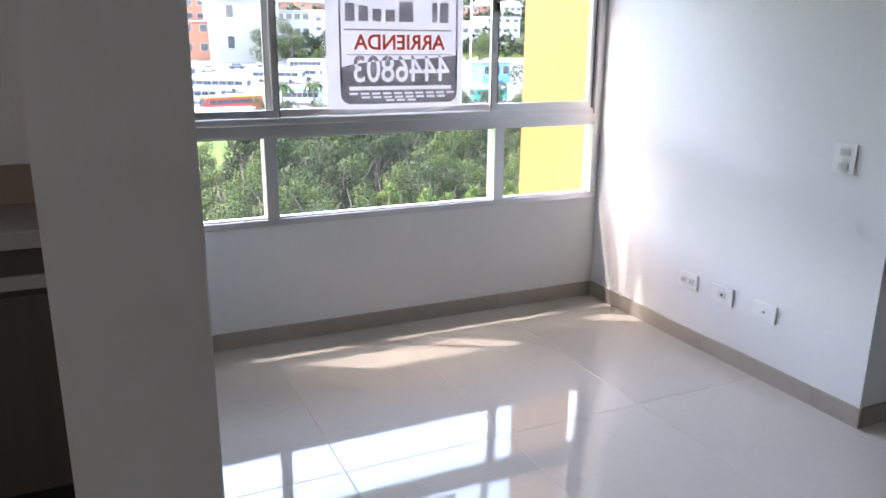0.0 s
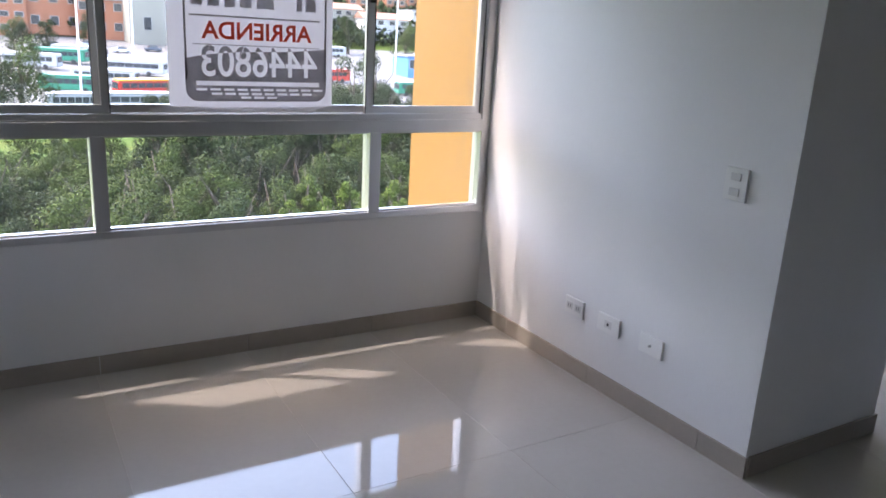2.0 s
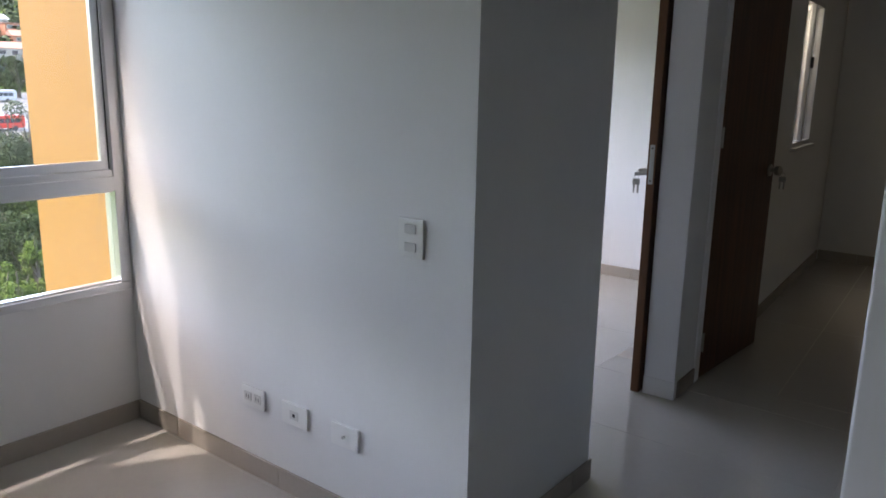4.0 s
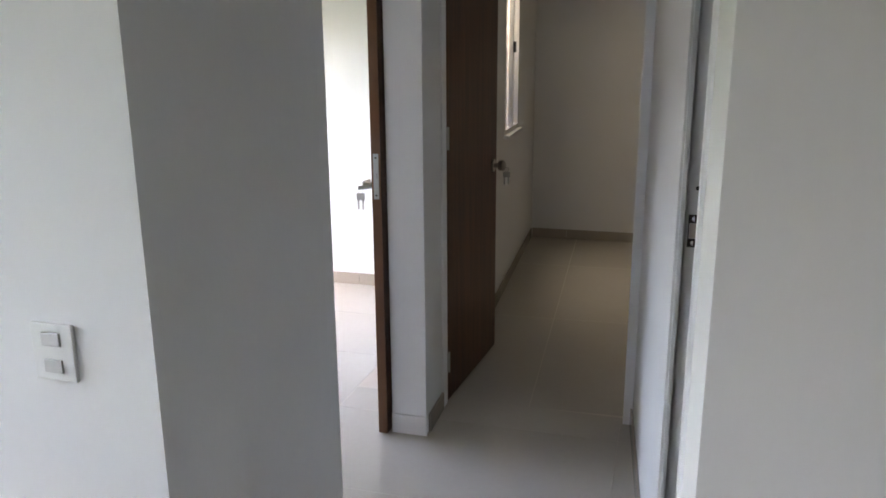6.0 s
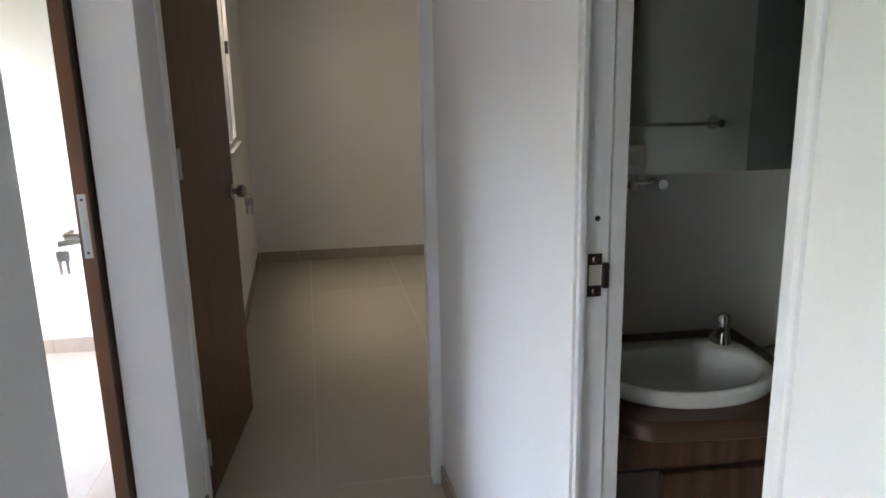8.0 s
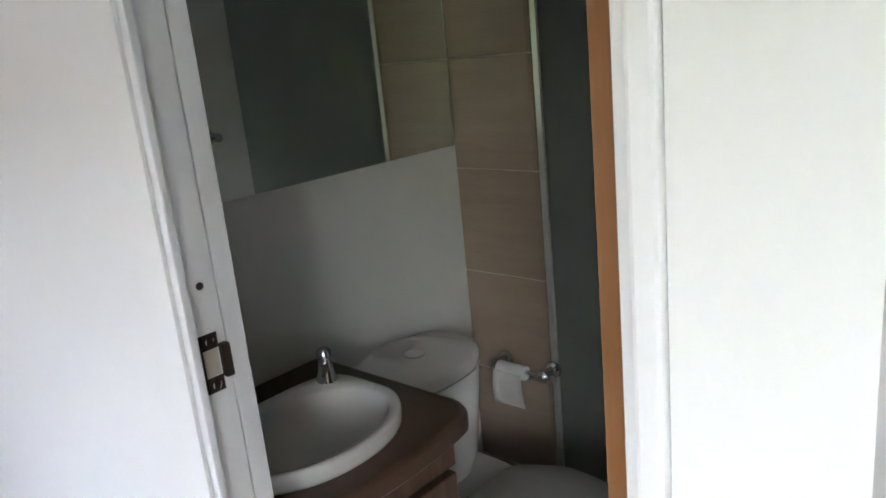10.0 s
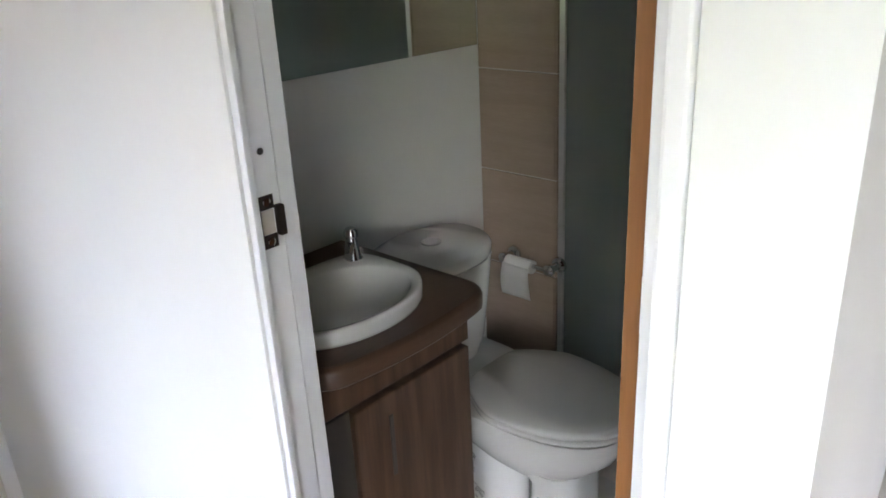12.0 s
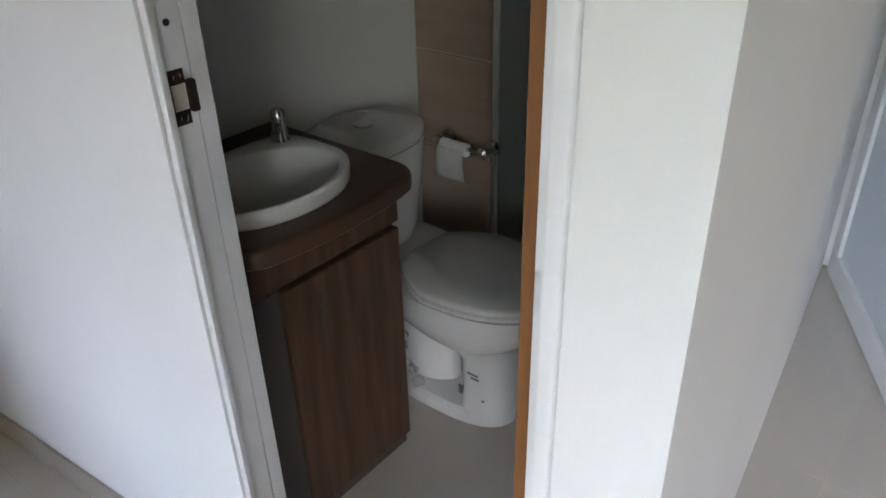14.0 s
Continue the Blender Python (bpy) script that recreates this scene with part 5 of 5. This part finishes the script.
for i in range(11):
    x, y = out_there(0.03 + 0.036 * i, 208 + (i % 3) * 5)
    z = ground_z(y) + 0.09
    c = thing("car", (x, y, z), "small car parked at the yard's far side", "car", "cars in the yard")
    m = pose(x, y, z, 4, 0, rng.uniform(-20, 20))
    bm = loft([[(sx * a, sy * w, h) for sx, sy in ((-1, -1), (1, -1), (1, 1), (-1, 1))] for a, w, h in ((2.0, 0.8, 0.3), (2.1, 0.85, 0.6), (2.0, 0.82, 0.9), (1.2, 0.75, 0.95))])
    bm.transform(m)
    part("body", bm, CAR_PAINTS[i % 3], c)
    bm = loft([[(sx * a, sy * w, h) for sx, sy in ((-1, -1), (1, -1), (1, 1), (-1, 1))] for a, w, h in ((1.25, 0.76, 0.95), (0.85, 0.66, 1.42))])
    bm.transform(m)
    part("cabin", bm, DARKGLASS, c)
    for sx in (-1.3, 1.3):
        for sy in (-0.8, 0.8):
            bm = tube([(sx, sy - 0.08, 0.3), (sx, sy + 0.08, 0.3)], 0.3, 12)
            bm.transform(m)
            part("wheel", bm, BLACK, c)

# houses beyond the yard
CREAM = mat("cream_render", (0.21, 0.20, 0.165), 0.8, scale=0.4, vary=0.08)
BRICK = mat("orange_brick_wall", (0.24, 0.095, 0.05), 0.85, scale=0.6, vary=0.15)
WHITEWALL = mat("white_render", (0.33, 0.33, 0.32), 0.8, scale=0.4, vary=0.06)
ROOF = mat("clay_roof", (0.20, 0.10, 0.065), 0.85, scale=0.6, vary=0.2)
GREYROOF = mat("fibre_cement_roof", (0.24, 0.24, 0.235), 0.85, scale=0.6, vary=0.15)
BLUE = mat("blue_paint", (0.05, 0.16, 0.42), 0.6, scale=0.6, vary=0.1)


def house(k, far, w, d, h, wall, roof, label, turn=0, cols=4, rows=3, gable=False):
    x, y = out_there(k, far)
    z = ground_z(y) - 0.5
    b = thing("house", (x, y, z), label, "house", "houses beyond the yard")
    m = pose(x, y, z, 0, 0, turn)
    def put(name, bm, ma, parent=b):
        bm.transform(m)
        return part(name, bm, ma, parent)
    put("wall", boxes((-w / 2, -d / 2, 0, w / 2, d / 2, h)), wall)
    if gable:
        put("roof", loft([[(-w / 2 - 0.5, -d / 2 - 0.6, h), (-w / 2 - 0.5, d / 2 + 0.6, h), (-w / 2 - 0.5, 0, h + 2.2)], [(w / 2 + 0.5, -d / 2 - 0.6, h), (w / 2 + 0.5, d / 2 + 0.6, h), (w / 2 + 0.5, 0, h + 2.2)]]), roof)
    else:
        put("roof", boxes((-w / 2 - 0.4, -d / 2 - 0.4, h, w / 2 + 0.4, d / 2 + 0.4, h + 0.35)), roof)
    for i in range(cols):
        for j in range(rows):
            cx, cz = -w / 2 + (i + 0.5) * w / cols, (j + 0.45) * h / rows
            wd, ht = min(1.1, w / cols * 0.4), h / rows * 0.42
            wn = put("window", boxes((cx - wd, -d / 2 - 0.06, cz, cx + wd, -d / 2 + 0.05, cz + ht)), WHITEWALL)
            put("pane", boxes((cx - wd + 0.12, -d / 2 - 0.09, cz + 0.1, cx + wd - 0.12, -d / 2 - 0.06, cz + ht - 0.1)), DARKGLASS, wn)
    return b



house(0.1835, 234, 19, 12, 17, CREAM, GREYROOF, "large cream building with few windows beyond the yard", 4, 2, 2)
house(0.232, 246, 16, 10, 13, CREAM, GREYROOF, "cream house beyond the yard", 4, 6, 3)
house(0.118, 240, 13, 10, 10.5, BRICK, GREYROOF, "orange brick house beyond the yard", -6, 3, 2)
house(0.066, 243, 14, 10, 11.5, BRICK, ROOF, "orange brick house with clay roof beyond the yard", 5, 3, 2, True)
house(0.010, 240, 14, 10, 10, BRICK, GREYROOF, "orange brick house beyond the yard", 5, 4, 3)
house(0.118, 272, 18, 10, 12, BRICK, ROOF, "orange brick house higher on the hillside", 5, 5, 3, True)
house(0.05, 280, 18, 10, 11, WHITEWALL, ROOF, "white house with clay roof higher on the hillside", 5, 5, 3, True)
house(0.295, 262, 15, 10, 9, WHITEWALL, ROOF, "white house with clay roof beyond the yard", 8, 4, 3, True)
house(0.48, 256, 17, 10, 7.5, WHITEWALL, ROOF, "white house with clay roof on the hillside", -5, 4, 2, True)
house(0.545, 262, 15, 10, 10, WHITEWALL, GREYROOF, "white terraced house on the hillside", 4, 4, 3)
house(0.415, 270, 15, 10, 7.5, CREAM, ROOF, "cream house with clay roof on the hillside", 0, 4, 2, True)
house(0.535, 182, 9, 7, 5.5, BLUE, GREYROOF, "blue low shed at the yard's edge", 8, 3, 1)
for i in range(30):
    house(0.0 + i * 0.0215 + rng.uniform(-0.006, 0.006), 292 + rng.uniform(0, 75), rng.uniform(8, 13), 8, rng.uniform(5, 8), rng.choice((BRICK, WHITEWALL, CREAM, BRICK)), rng.choice((ROOF, GREYROOF)),
          "small hillside house far beyond the yard", rng.uniform(-10, 10), 3, 2, gable=rng.random() < 0.5)

# lamp posts of the yard
POST = mat("galvanised_post", (0.55, 0.56, 0.57), 0.5, metal=0.3, vary=0.05)
for k, d in ((0.0918, 142), (0.1516, 174), (0.504, 160), (0.30, 190)):
    x, y = out_there(k, d)
    z = ground_z(y)
    l = thing("lamp_post", (x, y, z), "tall pale lamp post in the yard", "lamp post", "lamp posts")
    part("pole", tube([(x, y, z), (x + 0.15, y, z + 23)], [0.20, 0.13], 8), POST, l)
    part("arm", tube([(x + 0.15, y, z + 22.8), (x + 1.6, y, z + 23.4)], 0.06, 6), POST, l)
    part("lamp_head", boxes((x + 1.4, y - 0.15, z + 23.3, x + 2.3, y + 0.15, z + 23.5)), POST, l)

# far woods on the hill
verts, faces = [], []
for i in range(1500):
    k, d = rng.uniform(-0.1, 0.75), rng.uniform(238, 440)
    x, y = out_there(k, d)
    z0 = ground_z(y)
    s = rng.uniform(1.6, 4.0)
    for n in range(34):
        v0 = Vector((rng.gauss(0, 1), rng.gauss(0, 1), rng.gauss(0.3, 0.8))).normalized() * s * rng.uniform(0.75, 1.05)
        c = Vector((x, y, z0 + s * 0.9)) + v0
        u = Vector((rng.gauss(0, 1), rng.gauss(0, 1), rng.gauss(0, 1))).normalized() * s * 0.30
        w = v0.cross(u).normalized() * s * 0.26
        b = len(verts)
        verts += [tuple(c + u), tuple(c + w), tuple(c - u), tuple(c - w)]
        faces.append((b, b + 1, b + 2, b + 3))
me = bpy.data.meshes.new("far_woods")
me.from_pydata(verts, [], faces)
me.materials.append(LEAF_C)
tagged(new("far_woods", me), "dark green far woods on the hillside", "woods", "", "stuff")

# ---- floor tiles, laid last ----
S = 0.615


def tile_mesh(wide):
    bm = boxes((0.0010, 0.0010, -0.010, wide - 0.0010, 2 * S - 0.0010, 0.0))
    bmesh.ops.bevel(bm, geom=[e for e in bm.edges if all(v.co.z > -0.001 for v in e.verts)], offset=0.0008, segments=1, affect="EDGES")
    me = bpy.data.meshes.new("floor_tile")
    bm.to_mesh(me)
    bm.free()
    me.materials.append(TILE)
    return me


def lay(me, m):
    o = new("floor_tile", me)
    o.matrix_world = m
    o.parent = floor


FULL, CUT = tile_mesh(S), tile_mesh(2.045 - (3 * S - 0.02))
for i in range(-7, 7):
    for j in range(-7, 1):
        x, y = -0.02 + S * i, 2 * S * j
        if x + S < -4.2 or x > 3.6 or y > 0.95 or y + 2 * S < -7.6:
            continue
        if (x > 0.3 and y < -4.9) or (y > -0.1 and (x < -0.1 or x > 3.2)):
            continue
        if x > 1.7 and y < -1.3:
            if i == 3:
                lay(CUT, pose(x, y, 0))
            continue
        lay(FULL, pose(x, y, 0))
# back bedroom: tiles turned along the room
for i in range(3):
    for j in range(-5, 2):
        u, v = 2.010 + 2 * S * i, -2.058 + S * j
        turn = math.atan(0.0505)
        c, q = math.cos(turn), math.sin(turn)
        du, dv = u - 2.010, v + 2.058
        x, y = 2.010 + du * c - dv * q, -2.058 + du * q + dv * c
        if y < -4.9 or y > -1.45:
            continue
        lay(FULL, pose(x, y + S, -0.0009, 0, 0, -90 + math.degrees(turn)))
